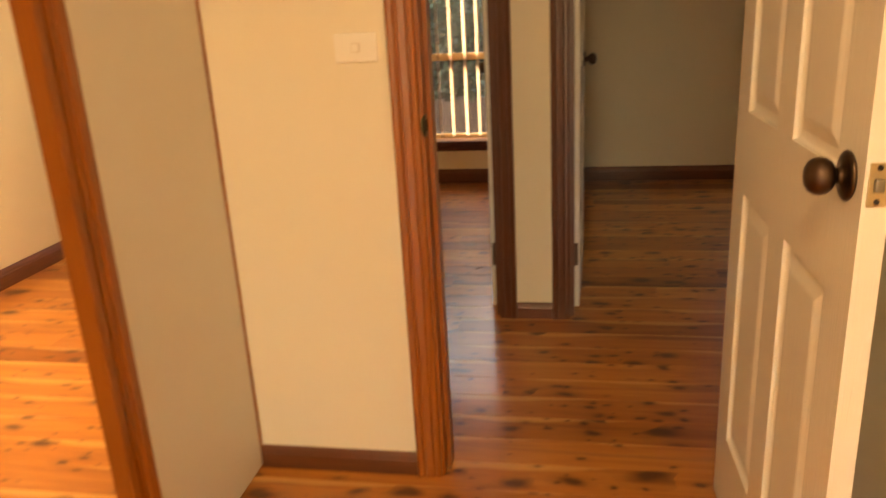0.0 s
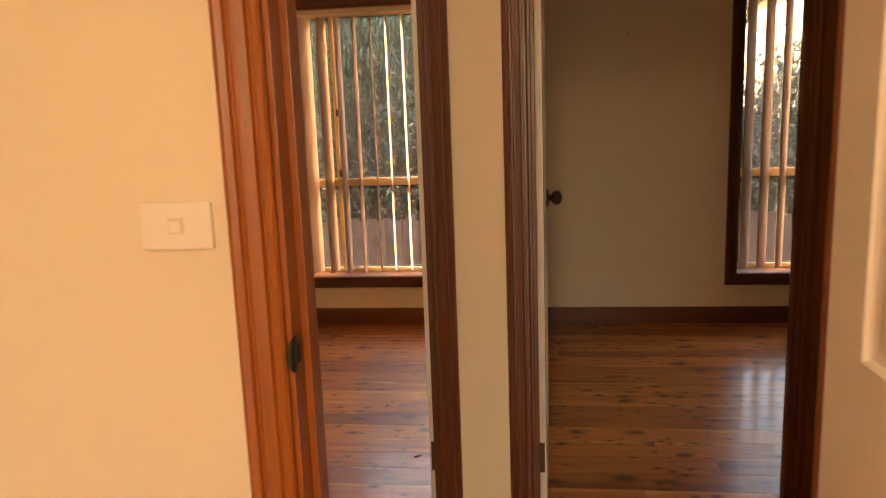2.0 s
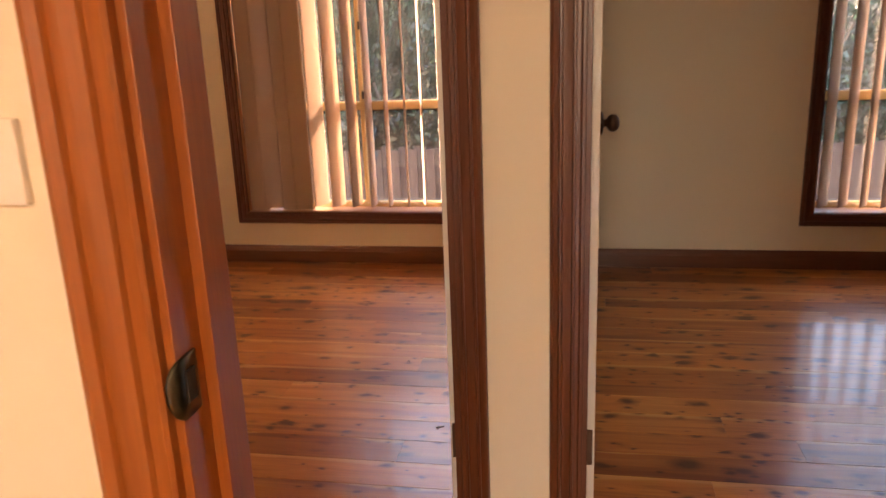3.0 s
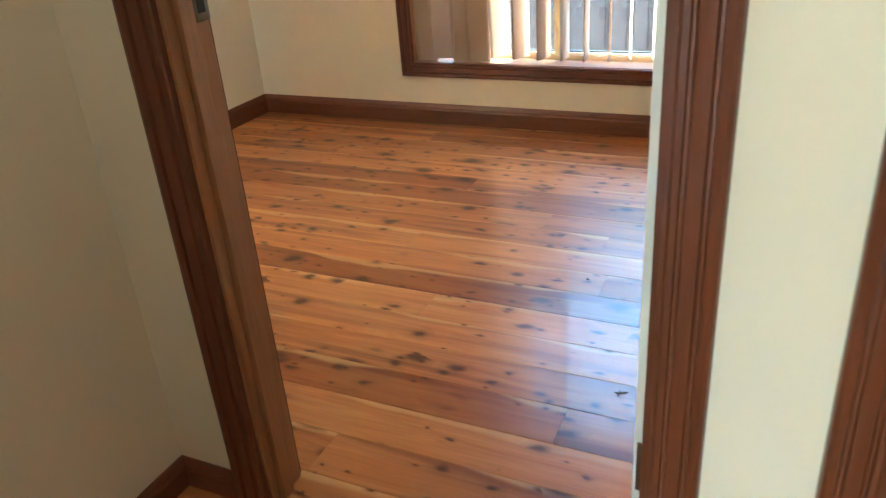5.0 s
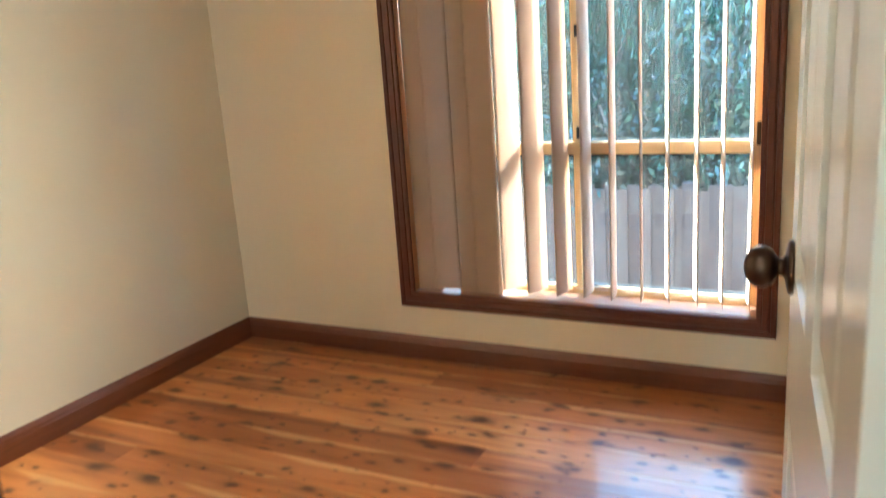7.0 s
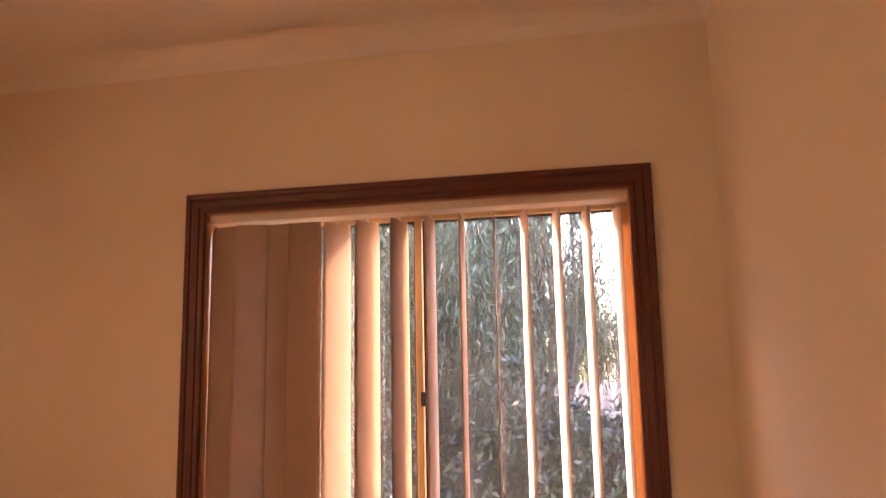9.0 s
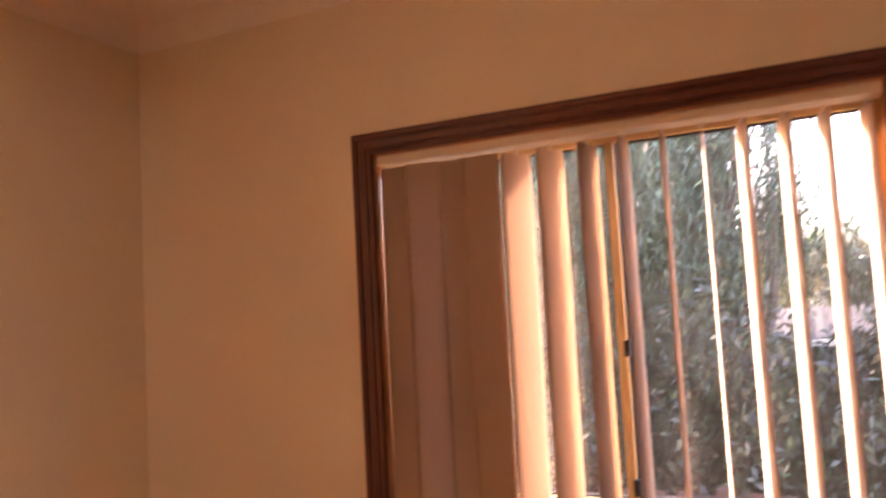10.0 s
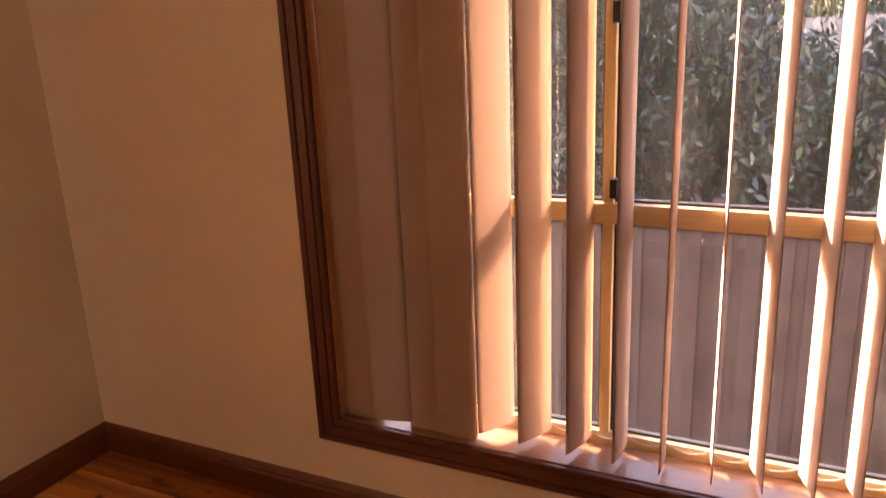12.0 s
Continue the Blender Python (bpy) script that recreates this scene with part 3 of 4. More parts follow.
def door_leaf(m, width, hand, label, kz=0.98):
    """A six-panel leaf. Local: hinge at the origin, the leaf runs along +x, its thickness along y from 0 to hand * 0.035."""
    t = thing("panelled_door", m, label, "door", "white panelled doors")
    th, z0, z1 = 0.035, 0.012, HEAD - 0.004
    ya, yb = sorted((0.0, hand * th))
    st, mu = 0.105, 0.100
    pw = (width - 2 * st - mu) / 2
    cols = [(st, st + pw), (st + pw + mu, width - st)]
    lock = kz - 1.02
    rows = [(0.225, 0.840 + lock), (1.020 + lock, 1.585), (1.695, 1.915)]
    bm = bmesh.new()
    us = sorted({0.003, width, *[c for col in cols for c in col]})
    vs = sorted({z0, z1, *[r for row in rows for r in row]})
    holes = {(c, r) for c in cols for r in rows}
    g = {}
    for y, out in ((ya, -1), (yb, 1)):
        for i in range(len(us) - 1):
            for j in range(len(vs) - 1):
                u0, u1, v0, v1 = us[i], us[i + 1], vs[j], vs[j + 1]
                if ((u0, u1), (v0, v1)) in holes:
                    # sunk moulding and a raised field
                    steps = [(0.0, 0.0), (0.002, 0.006), (0.006, 0.0095), (0.012, 0.0108), (0.020, 0.0108), (0.042, 0.003), (0.048, 0.002)]
                    rings = [[bm.verts.new((x, y - out * d, z)) for x, z in ((u0 + k, v0 + k), (u1 - k, v0 + k), (u1 - k, v1 - k), (u0 + k, v1 - k))] for k, d in steps]
                    for a, b in zip(rings, rings[1:]):
                        for q in range(4):
                            bm.faces.new([a[q], a[(q + 1) % 4], b[(q + 1) % 4], b[q]])
                    bm.faces.new(rings[-1])
                else:
                    bm.faces.new([bm.verts.new((u, y, v)) for u, v in ((u0, v0), (u1, v0), (u1, v1), (u0, v1))])
    for a, b in (((us[0], z0), (us[-1], z0)), ((us[-1], z0), (us[-1], z1)), ((us[-1], z1), (us[0], z1)), ((us[0], z1), (us[0], z0))):
        bm.faces.new([bm.verts.new(c) for c in ((a[0], ya, a[1]), (b[0], ya, b[1]), (b[0], yb, b[1]), (a[0], yb, a[1]))])
    bmesh.ops.remove_doubles(bm, verts=bm.verts[:], dist=1e-5)
    part("leaf", bm, M_DOOR, t, "", True)
    kx = width - 0.057
    for y, out in ((ya, -1), (yb, 1)):
        bm = bmesh.new()
        lathe(bm, knob_profile(), 28, pose(kx, y, kz, 90 if out < 0 else -90))
        part("door_knob", bm, M_BRONZE, t, "aged bronze round door knob and rose", True)
    bm = bmesh.new()
    box(bm, width - 0.001, width + 0.0022, (ya + yb) / 2 - 0.0125, (ya + yb) / 2 + 0.0125, kz - 0.03, kz + 0.03, 0.0008)
    lp = part("latch_plate", bm, M_BRASS, t, "brass latch plate on the door's edge", True)
    bm = bmesh.new()
    box(bm, width + 0.001, width + 0.010, (ya + yb) / 2 - 0.006, (ya + yb) / 2 + 0.006, kz - 0.009, kz + 0.009, 0.003)
    part("latch_bolt", bm, M_STEEL, lp, "", True)
    for z in (kz - 0.023, kz + 0.023):
        bm = bmesh.new()
        lathe(bm, [(0.0, 0.0), (0.0042, 0.0), (0.0036, 0.0012), (0.0, 0.0014)], 10, pose(width + 0.0022, (ya + yb) / 2, z, 0, 90, 0))
        part("screw", bm, M_DARK, lp, "", True)
    for z in (0.245, 1.80):
        bm = bmesh.new()
        s = 1 if hand > 0 else -1
        lathe(bm, [(0.0, 0.0), (0.0065, 0.0), (0.0065, 0.098), (0.0, 0.098)], 12, pose(-0.002, -s * 0.005, z - 0.049))
        box(bm, -0.0005, 0.0035, *sorted((0.0, s * 0.030)), z - 0.049, z + 0.049, 0.0008)
        part("hinge", bm, M_BRONZE, t, "dark steel butt hinge", True)
    return t


# open bedroom door, hinged on its right lining and standing square to the wall
door_leaf(pose(D1[1] - 0.002, HALL_Y1 + 0.004, 0, 0, 0, 94.7), 0.715, 1, "white painted six-panel door standing open in the bedroom", 0.960)
door_leaf(pose(D2[0] - 0.003, HALL_Y1 + 0.004, 0, 0, 0, 88.6), 0.72, -1, "white painted six-panel door open into the second bedroom")
door_leaf(pose(DA[1] - 0.002, A_Y0 - 0.004, 0, 0, 0, -88.5), 0.765, -1, "white painted six-panel door swung open into the entry", 1.02)

# flush door leaf beside the side opening, with thin brown beads, and the moulded post that it shuts against
leaf = thing("flush_door", pose(SIDE_X - 0.02, 1.46, 0), "flat grey-white flush door with thin brown edge beads", "door")
bm = bmesh.new()
box(bm, SIDE_X - 0.036, SIDE_X - 0.002, 1.240, 1.744, 0.006, HEAD, 0.0015)
part("leaf", bm, M_PANEL, leaf)
for y0, y1 in ((1.229, 1.2395), (1.7445, 1.7555)):
    bm = bmesh.new()
    box(bm, SIDE_X - 0.04, SIDE_X + 0.001, y0, y1, 0.0, HEAD, 0.001)
    part("edge_bead", bm, M_TRIM["z"], leaf, "thin brown timber bead")
bm = bmesh.new()
for d, w, out in ((0.0, 0.026, 0.042), (0.0265, 0.010, 0.034), (0.037, 0.020, 0.040), (0.0575, 0.021, 0.046)):
    box(bm, SIDE_X - 0.042, SIDE_X - 0.042 + out, 1.150 + d, 1.150 + d + w, 0.0, HEAD, 0.003)
solid("trim_post", bm, M_TRIM["z"], "grooved brown stained timber post at the opening", "door post")

# light switch
SX, SZ = -0.431, 1.182
sw = thing("light_switch", pose(SX, A_Y0, SZ), "white plastic light switch plate with one square rocker", "light switch")
bm = bmesh.new()
box(bm, SX - 0.0525, SX + 0.0525, A_Y0 - 0.009, A_Y0, SZ - 0.034, SZ + 0.034, 0.003)
part("plate", bm, M_PLASTIC, sw)
bm = bmesh.new()
box(bm, SX - 0.0115, SX + 0.0115, A_Y0 - 0.0098, A_Y0 - 0.007, SZ - 0.0115, SZ + 0.0115, 0.0008)
part("rocker_surround", bm, M_RAIL, sw)
bm = bmesh.new()
box(bm, SX - 0.0085, SX + 0.0085, A_Y0 - 0.0135, A_Y0 - 0.008, SZ - 0.0085, SZ + 0.0085, 0.0015)
part("rocker", bm, M_PLASTIC, sw)


def window(name, w, mull):
    """A timber window in its reveal: golden frame, rail and mullion, four panes, brown reveal lining, sill and architrave."""
    x0, x1, z0, z1 = w
    t = thing(name, pose((x0 + x1) / 2, FAR_Y, z0), "timber framed window with brown stained architrave and golden sashes", "window", kind="structure")
    bm = bmesh.new()
    surround(bm, "x", x0 + 0.010, x1 - 0.010, z0 + 0.010, z1 - 0.010, FAR_Y - 0.0012, -1, 0.066, True)
    part("architrave", bm, M_DARKTRIM["z"], t, "dark brown stained moulded architrave")
    d0, d1 = FAR_Y - 0.001, FAR_Y + 0.125
    for a, b in ((x0, x0 + 0.012), (x1 - 0.012, x1)):
        bm = bmesh.new()
        box(bm, a, b, d0, d1, z0, z1, 0.001)
        part("reveal", bm, M_REVEAL["z"], t, "golden varnished timber reveal")
    bm = bmesh.new()
    box(bm, x0 + 0.012, x1 - 0.012, d0, d1, z1 - 0.012, z1, 0.001)
    part("reveal", bm, M_REVEAL["x"], t, "golden varnished timber reveal")
    bm = bmesh.new()
    box(bm, x0 + 0.012, x1 - 0.012, d0, d1, z0, z0 + 0.014, 0.002)
    part("window_sill", bm, M_SILL, t, "brown varnished timber sill")
    f0, f1 = FAR_Y + 0.125, FAR_Y + 0.164
    fw = 0.046
    for a, b in ((x0, x0 + fw), (x1 - fw, x1)):
        bm = bmesh.new()
        box(bm, a, b, f0, f1, z0, z1, 0.003)
        part("window_frame", bm, M_GOLD["z"], t)
    for a, b in ((z0, z0 + fw), (z1 - fw, z1)):
        bm = bmesh.new()
        box(bm, x0 + fw, x1 - fw, f0, f1, a, b, 0.003)
        part("window_frame", bm, M_GOLD["x"], t)
    ra, rb = 0.860, 0.908
    bm = bmesh.new()
    box(bm, x0 + fw, x1 - fw, f0 - 0.004, f1, ra, rb, 0.003)
    part("rail", bm, M_GOLD["x"], t)
    bm = bmesh.new()
    box(bm, mull - 0.024, mull, f0 - 0.002, f1, rb, z1 - fw, 0.003)
    box(bm, mull - 0.024, mull, f0 - 0.002, f1, z0 + fw, ra, 0.003)
    part("mullion", bm, M_GOLD["z"], t)
    for (a, b) in ((x0 + fw, mull - 0.024), (mull, x1 - fw)):
        for (c, d) in ((z0 + fw, ra), (rb, z1 - fw)):
            bm = bmesh.new()
            g = 0.007
            yg = (f0 + f1) / 2 + 0.002
            box(bm, a, b, yg - 0.006, yg + 0.006, c, c + g)
            box(bm, a, b, yg - 0.006, yg + 0.006, d - g, d)
            box(bm, a, a + g, yg - 0.006, yg + 0.006, c + g, d - g)
            box(bm, b - g, b, yg - 0.006, yg + 0.006, c + g, d - g)
            part("gasket", bm, M_GASKET, t, "black rubber glazing bead")
            bm = bmesh.new()
            box(bm, a + g * 0.5, b - g * 0.5, yg - 0.002, yg + 0.002, c + g * 0.5, d - g * 0.5)
            part("pane", bm, M_GLASS, t)
    for z in (0.944, 1.317):
        bm = bmesh.new()
        box(bm, mull - 0.006, mull + 0.010, f0 - 0.016, f0 + 0.004, z - 0.022, z + 0.022, 0.002)
        part("latch", bm, M_GASKET, t, "small black metal sash catch")
    bm = bmesh.new()
    box(bm, x1 - fw + 0.012, x1 - fw + 0.026, f0 - 0.024, f0, 0.89, 0.97, 0.004)
    part("latch", bm, M_BRONZE, t, "bronze sash handle")
    return t


window("window_1", W1, -1.152)
window("window_2", W2, 1.95)


# unseen door, added to go with the fill lamp in the south wall
added_glazed_door = thing("door_1", pose(-0.03, BACK_Y, 0), "added glazed door out of view, shut, in a golden timber frame", "door", kind="structure")
for x0, x1, z0, z1 in ((GD[0], GD[0] + 0.06, 0, GD[3]), (GD[1] - 0.06, GD[1], 0, GD[3]), (GD[0] + 0.06, GD[1] - 0.06, 0, 0.16), (GD[0] + 0.06, GD[1] - 0.06, GD[3] - 0.06, GD[3])):
    bm = bmesh.new()
    box(bm, x0, x1, BACK_Y - 0.085, BACK_Y - 0.045, z0, z1, 0.003)
    part("frame", bm, M_GOLD["z"], added_glazed_door)
bm = bmesh.new()
box(bm, GD[0] + 0.06, GD[1] - 0.06, BACK_Y - 0.067, BACK_Y - 0.063, 0.16, GD[3] - 0.06)
part("pane", bm, M_GLASS, added_glazed_door)


def vertical_blind(w, slats, label):
    """slats: rows of (x, angle of the slat from the wall's normal, depth shift)."""
    x0, x1, z0, z1 = w
    yb = FAR_Y + 0.070
    t = thing("vertical_blind", pose((x0 + x1) / 2, yb, z0), label, "vertical blind", "vertical blinds")
    bm = bmesh.new()
    box(bm, x0 + 0.014, x1 - 0.014, FAR_Y + 0.010, FAR_Y + 0.084, z1 - 0.040, z1 - 0.013, 0.003)
    part("head_rail", bm, M_RAIL, t, "pale enamelled blind track")
    width = 0.112
    low, high = z0 + 0.030, z1 - 0.052
    rnd = random.Random(7)
    ends = []
    for i, (x, ang, dy) in enumerate(slats):
        bm = bmesh.new()
        n, thick = 8, 0.0006
        lean = rnd.uniform(-0.004, 0.004)
        drop = 0.014 if ang > 80 else 0.0
        zs = [low - drop + rnd.uniform(-0.002, 0.004), low + 0.028, 0.8, 1.4, high - 0.03, high]
        ca, sa = math.cos(radians(ang)), math.sin(radians(ang))
        twist = rnd.uniform(-2.5, 2.5)
        grid = []
        for z in zs:
            k = (high - z) / (high - low)
            a2 = radians(ang + twist * k)
            row = []
            for side in (1, -1):
                for q in range(n + 1):
                    u = (q / n - 0.5) * width * (0.94 if z == high else 1.0)
                    bow = 0.004 * (1 - (2 * q / n - 1) ** 2) * (1.0 if z < high else 0.3) + side * thick * (2.2 if z < low + 0.02 else 1.0)
                    # along the slat, then across it
                    px = x + math.sin(a2) * u + math.cos(a2) * bow + lean * k
                    py = yb + dy + math.cos(a2) * u - math.sin(a2) * bow
                    row.append(bm.verts.new((px, py, z)))
            grid.append(row)
        m2 = n + 1
        for ra, rb in zip(grid, grid[1:]):
            for s in (0, m2):
                for q in range(n):
                    f = bm.faces.new([ra[s + q], ra[s + q + 1], rb[s + q + 1], rb[s + q]])
                    f.smooth = True
            bm.faces.new([ra[0], rb[0], rb[m2], ra[m2]])
            bm.faces.new([ra[n], ra[m2 + n], rb[m2 + n], rb[n]])
        s = part("slat", bm, M_BLIND, t)
        bm = bmesh.new()
        box(bm, x - 0.006, x + 0.006, yb - 0.003, yb + 0.003, high - 0.004, z1 - 0.036, 0.001)
        part("hanger", bm, M_RAIL, s, "small plastic slat hanger")
        ends.append((x, ang, dy))
    # bead chains along the foot of the slats
    for (xa, aa, da), (xb, ab, db) in zip(ends, ends[1:]):
        if abs(aa) > 60 or abs(ab) > 60:
            continue
        u = width * 0.5 - 0.012
        pa = Vector((xa + math.sin(radians(aa)) * u, yb + math.cos(radians(aa)) * u, low + 0.026))
        pb = Vector((xb + math.sin(radians(ab)) * u, yb + math.cos(radians(ab)) * u, low + 0.026))
        bm = bmesh.new()
        for k in range(21):
            f = k / 20
            p = pa.lerp(pb, f) - Vector((0, 0, 0.020 * 4 * f * (1 - f)))
            bmesh.ops.create_icosphere(bm, subdivisions=1, radius=0.0017, matrix=Matrix.Translation(p))
        part("bead_chain", bm, M_CHAIN, t, "white bead chain linking the slats")
    return t


# added twins double three of the closed slats to hold back the light
SL1 = [(-1.784, 91, -0.038), (-1.779, 90, -0.050), (-1.690, 80, -0.062), (-1.592, 90, -0.040), (-1.576, 90, -0.030), (-1.512, 90, -0.050), (-1.516, 90, -0.036), (-1.420, 33, 0), (-1.319, 28, 0), (-1.213, 16, 0), (-1.113, 5, 0), (-1.010, -1, 0), (-0.909, -7, 0), (-0.814, -17, 0), (-0.715, -16, 0), (-0.625, -15, 0), (-0.534, -13, 0)]
vertical_blind(W1, SL1, "beige fabric vertical blind, half its slats turned open")
SL2 = [(W2[0] + 0.07 + 0.1 * i, 41 + 2 * math.sin(i * 2.3), 0) for i in range(13)]
vertical_blind(W2, SL2, "beige fabric vertical blind with slats turned half open")


# a fill light in the shape of a ceiling fitting, added out of view
def fill_lamp(x, y, watts, label):
    t = thing("fill_lamp", pose(x, y, CEIL), label, "ceiling lamp", "ceiling lamps")
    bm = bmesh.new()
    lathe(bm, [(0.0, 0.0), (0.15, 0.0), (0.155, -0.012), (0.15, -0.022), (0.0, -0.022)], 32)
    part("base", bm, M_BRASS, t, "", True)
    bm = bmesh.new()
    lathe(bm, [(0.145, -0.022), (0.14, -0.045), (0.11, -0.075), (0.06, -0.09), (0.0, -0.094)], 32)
    part("shade", bm, mat_glow("fill_glow", (1.0, 0.84, 0.64), watts), t, "glowing frosted shade of an added fill lamp", True)
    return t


fill_lamp(-0.05, -0.75, ENTRY_FILL_W, "added round frosted ceiling lamp out of view, lit as fill")
fill_lamp(-0.62, 2.35, HALL_FILL_W, "added round frosted ceiling lamp out of view, dim fill")
fill_lamp(-1.6, 2.3, ROOM_FILL_W, "added round frosted ceiling lamp out of view, lit as fill")

for x, y, rz, sz in ((-0.405, 3.477, 30, 1.0), (-0.619, 3.992, 110, 0.45)):
    t = thing("floor_scrap", pose(x, y, 0.0, 0, 0, rz), "tiny dark scrap of debris lying on the floorboards", "debris", "scraps on the floor")
    bm = bmesh.new()
    for a, ln in ((0, 0.020), (65, 0.013), (150, 0.010), (235, 0.012)):
        box(bm, 0, ln * sz, -0.0012, 0.0012, 0.0002, 0.0022, 0.0004, pose(0, 0, 0, 0, 0, a))
    part("fragment", bm, M_DARK, t, "", True)

NX, NZ = 0.599, 1.701
nail = thing("wall_nail", pose(NX, FAR_Y, NZ, 90), "small dark nail sticking out of the bare wall", "nail")
bm = bmesh.new()
lathe(bm, [(0.0, -0.004), (0.0016, -0.004), (0.0016, 0.014), (0.0045, 0.0145), (0.0042, 0.016), (0.0, 0.0165)], 10)
part("shank", bm, M_DARK, nail, "dark steel nail", True)

OX, OZ = -0.302, 0.472
po = thing("power_outlet", pose(OX, FAR_Y, OZ), "cream plastic power outlet plate low on the wall", "power outlet")
bm = bmesh.new()
box(bm, OX - 0.056, OX + 0.056, FAR_Y - 0.009, FAR_Y, OZ - 0.035, OZ + 0.035, 0.003)
part("plate", bm, M_WALL, po)
for dx in (-0.028, 0.028):
    bm = bmesh.new()
    box(bm, OX + dx - 0.006, OX + dx + 0.006, FAR_Y - 0.013, FAR_Y - 0.008, OZ + 0.010, OZ + 0.024, 0.001)
    part("rocker", bm, M_WALL, po)

# ---- outdoors ----
GZ = -1.5
bm = bmesh.new()
n = 40
vs = {}
for i in range(n + 1):
    for j in range(n + 1):
        s = lambda k: math.copysign(abs(k / (n / 2) - 1) ** 3, k - n / 2) * 1500  # noqa: E731
        x, y = s(i), s(j) + 12
        r = max(abs(x), abs(y - 6))
        vs[i, j] = bm.verts.new((x, y, GZ + (0.05 * noise.noise(Vector((x * 0.6, y * 0.6, 0))) if r < 40 else 0)))
for i in range(n):
    for j in range(n):
        bm.faces.new([vs[i, j], vs[i + 1, j], vs[i + 1, j + 1], vs[i, j + 1]])
solid("ground", bm, M_GRASS, "rough green lawn around the house", "ground")

bm = bmesh.new()
box(bm, LEFT_X - 0.11, RIGHT_X + 0.11, BACK_Y - 0.11, FAR_Y + 0.168, GZ - 0.1, -0.06)
solid("house_base", bm, M_RENDER, "rendered base of the raised house", "base wall")

fence = thing("paling_fence", pose(0, 8.55, GZ), "weathered mauve-brown timber paling fence", "fence")
bm = bmesh.new()
box(bm, -0.049, 0.049, 0.0, 0.016, 0.0, 1.69, 0.003)
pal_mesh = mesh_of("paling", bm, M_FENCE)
rnd = random.Random(3)
FX0, FX1 = -6.5, 8.0
k = 0
x = FX0
while x < FX1:
    ob = new("paling", pal_mesh)
    ob.parent = fence
    ob.location = (x, rnd.uniform(-0.004, 0.004) + (0.0 if k % 2 else -0.016), rnd.uniform(-0.03, 0.02))
    ob.rotation_euler = (0, rnd.uniform(-0.006, 0.006), 0)
    x += 0.088
    k += 1
for z in (0.3, 1.40):
    bm = bmesh.new()
    box(bm, FX0, FX1, 0.02, 0.06, z, z + 0.07, 0.004)
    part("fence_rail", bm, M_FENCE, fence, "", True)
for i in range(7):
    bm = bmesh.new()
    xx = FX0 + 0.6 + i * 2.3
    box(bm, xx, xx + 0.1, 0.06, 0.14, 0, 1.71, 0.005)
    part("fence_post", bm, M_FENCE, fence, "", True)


def limb(bm, p, q, r0, r1, segs=7):
    d = (q - p).normalized()
    a = d.orthogonal().normalized()
    b = d.cross(a)
    rings = []
    for k in range(5):
        f = k / 4
        c = p.lerp(q, f) + a * (0.06 * (q - p).length * math.sin(f * math.pi) * (0.5 if r0 > 0.08 else 1))
        r = r0 + (r1 - r0) * f
        rings.append([bm.verts.new(c + (a * math.cos(t) + b * math.sin(t)) * r) for t in [2 * math.pi * i / segs for i in range(segs)]])
    for ra, rb in zip(rings, rings[1:]):
        for i in range(segs):
            f = bm.faces.new([ra[i], ra[(i + 1) % segs], rb[(i + 1) % segs], rb[i]])
            f.smooth = True


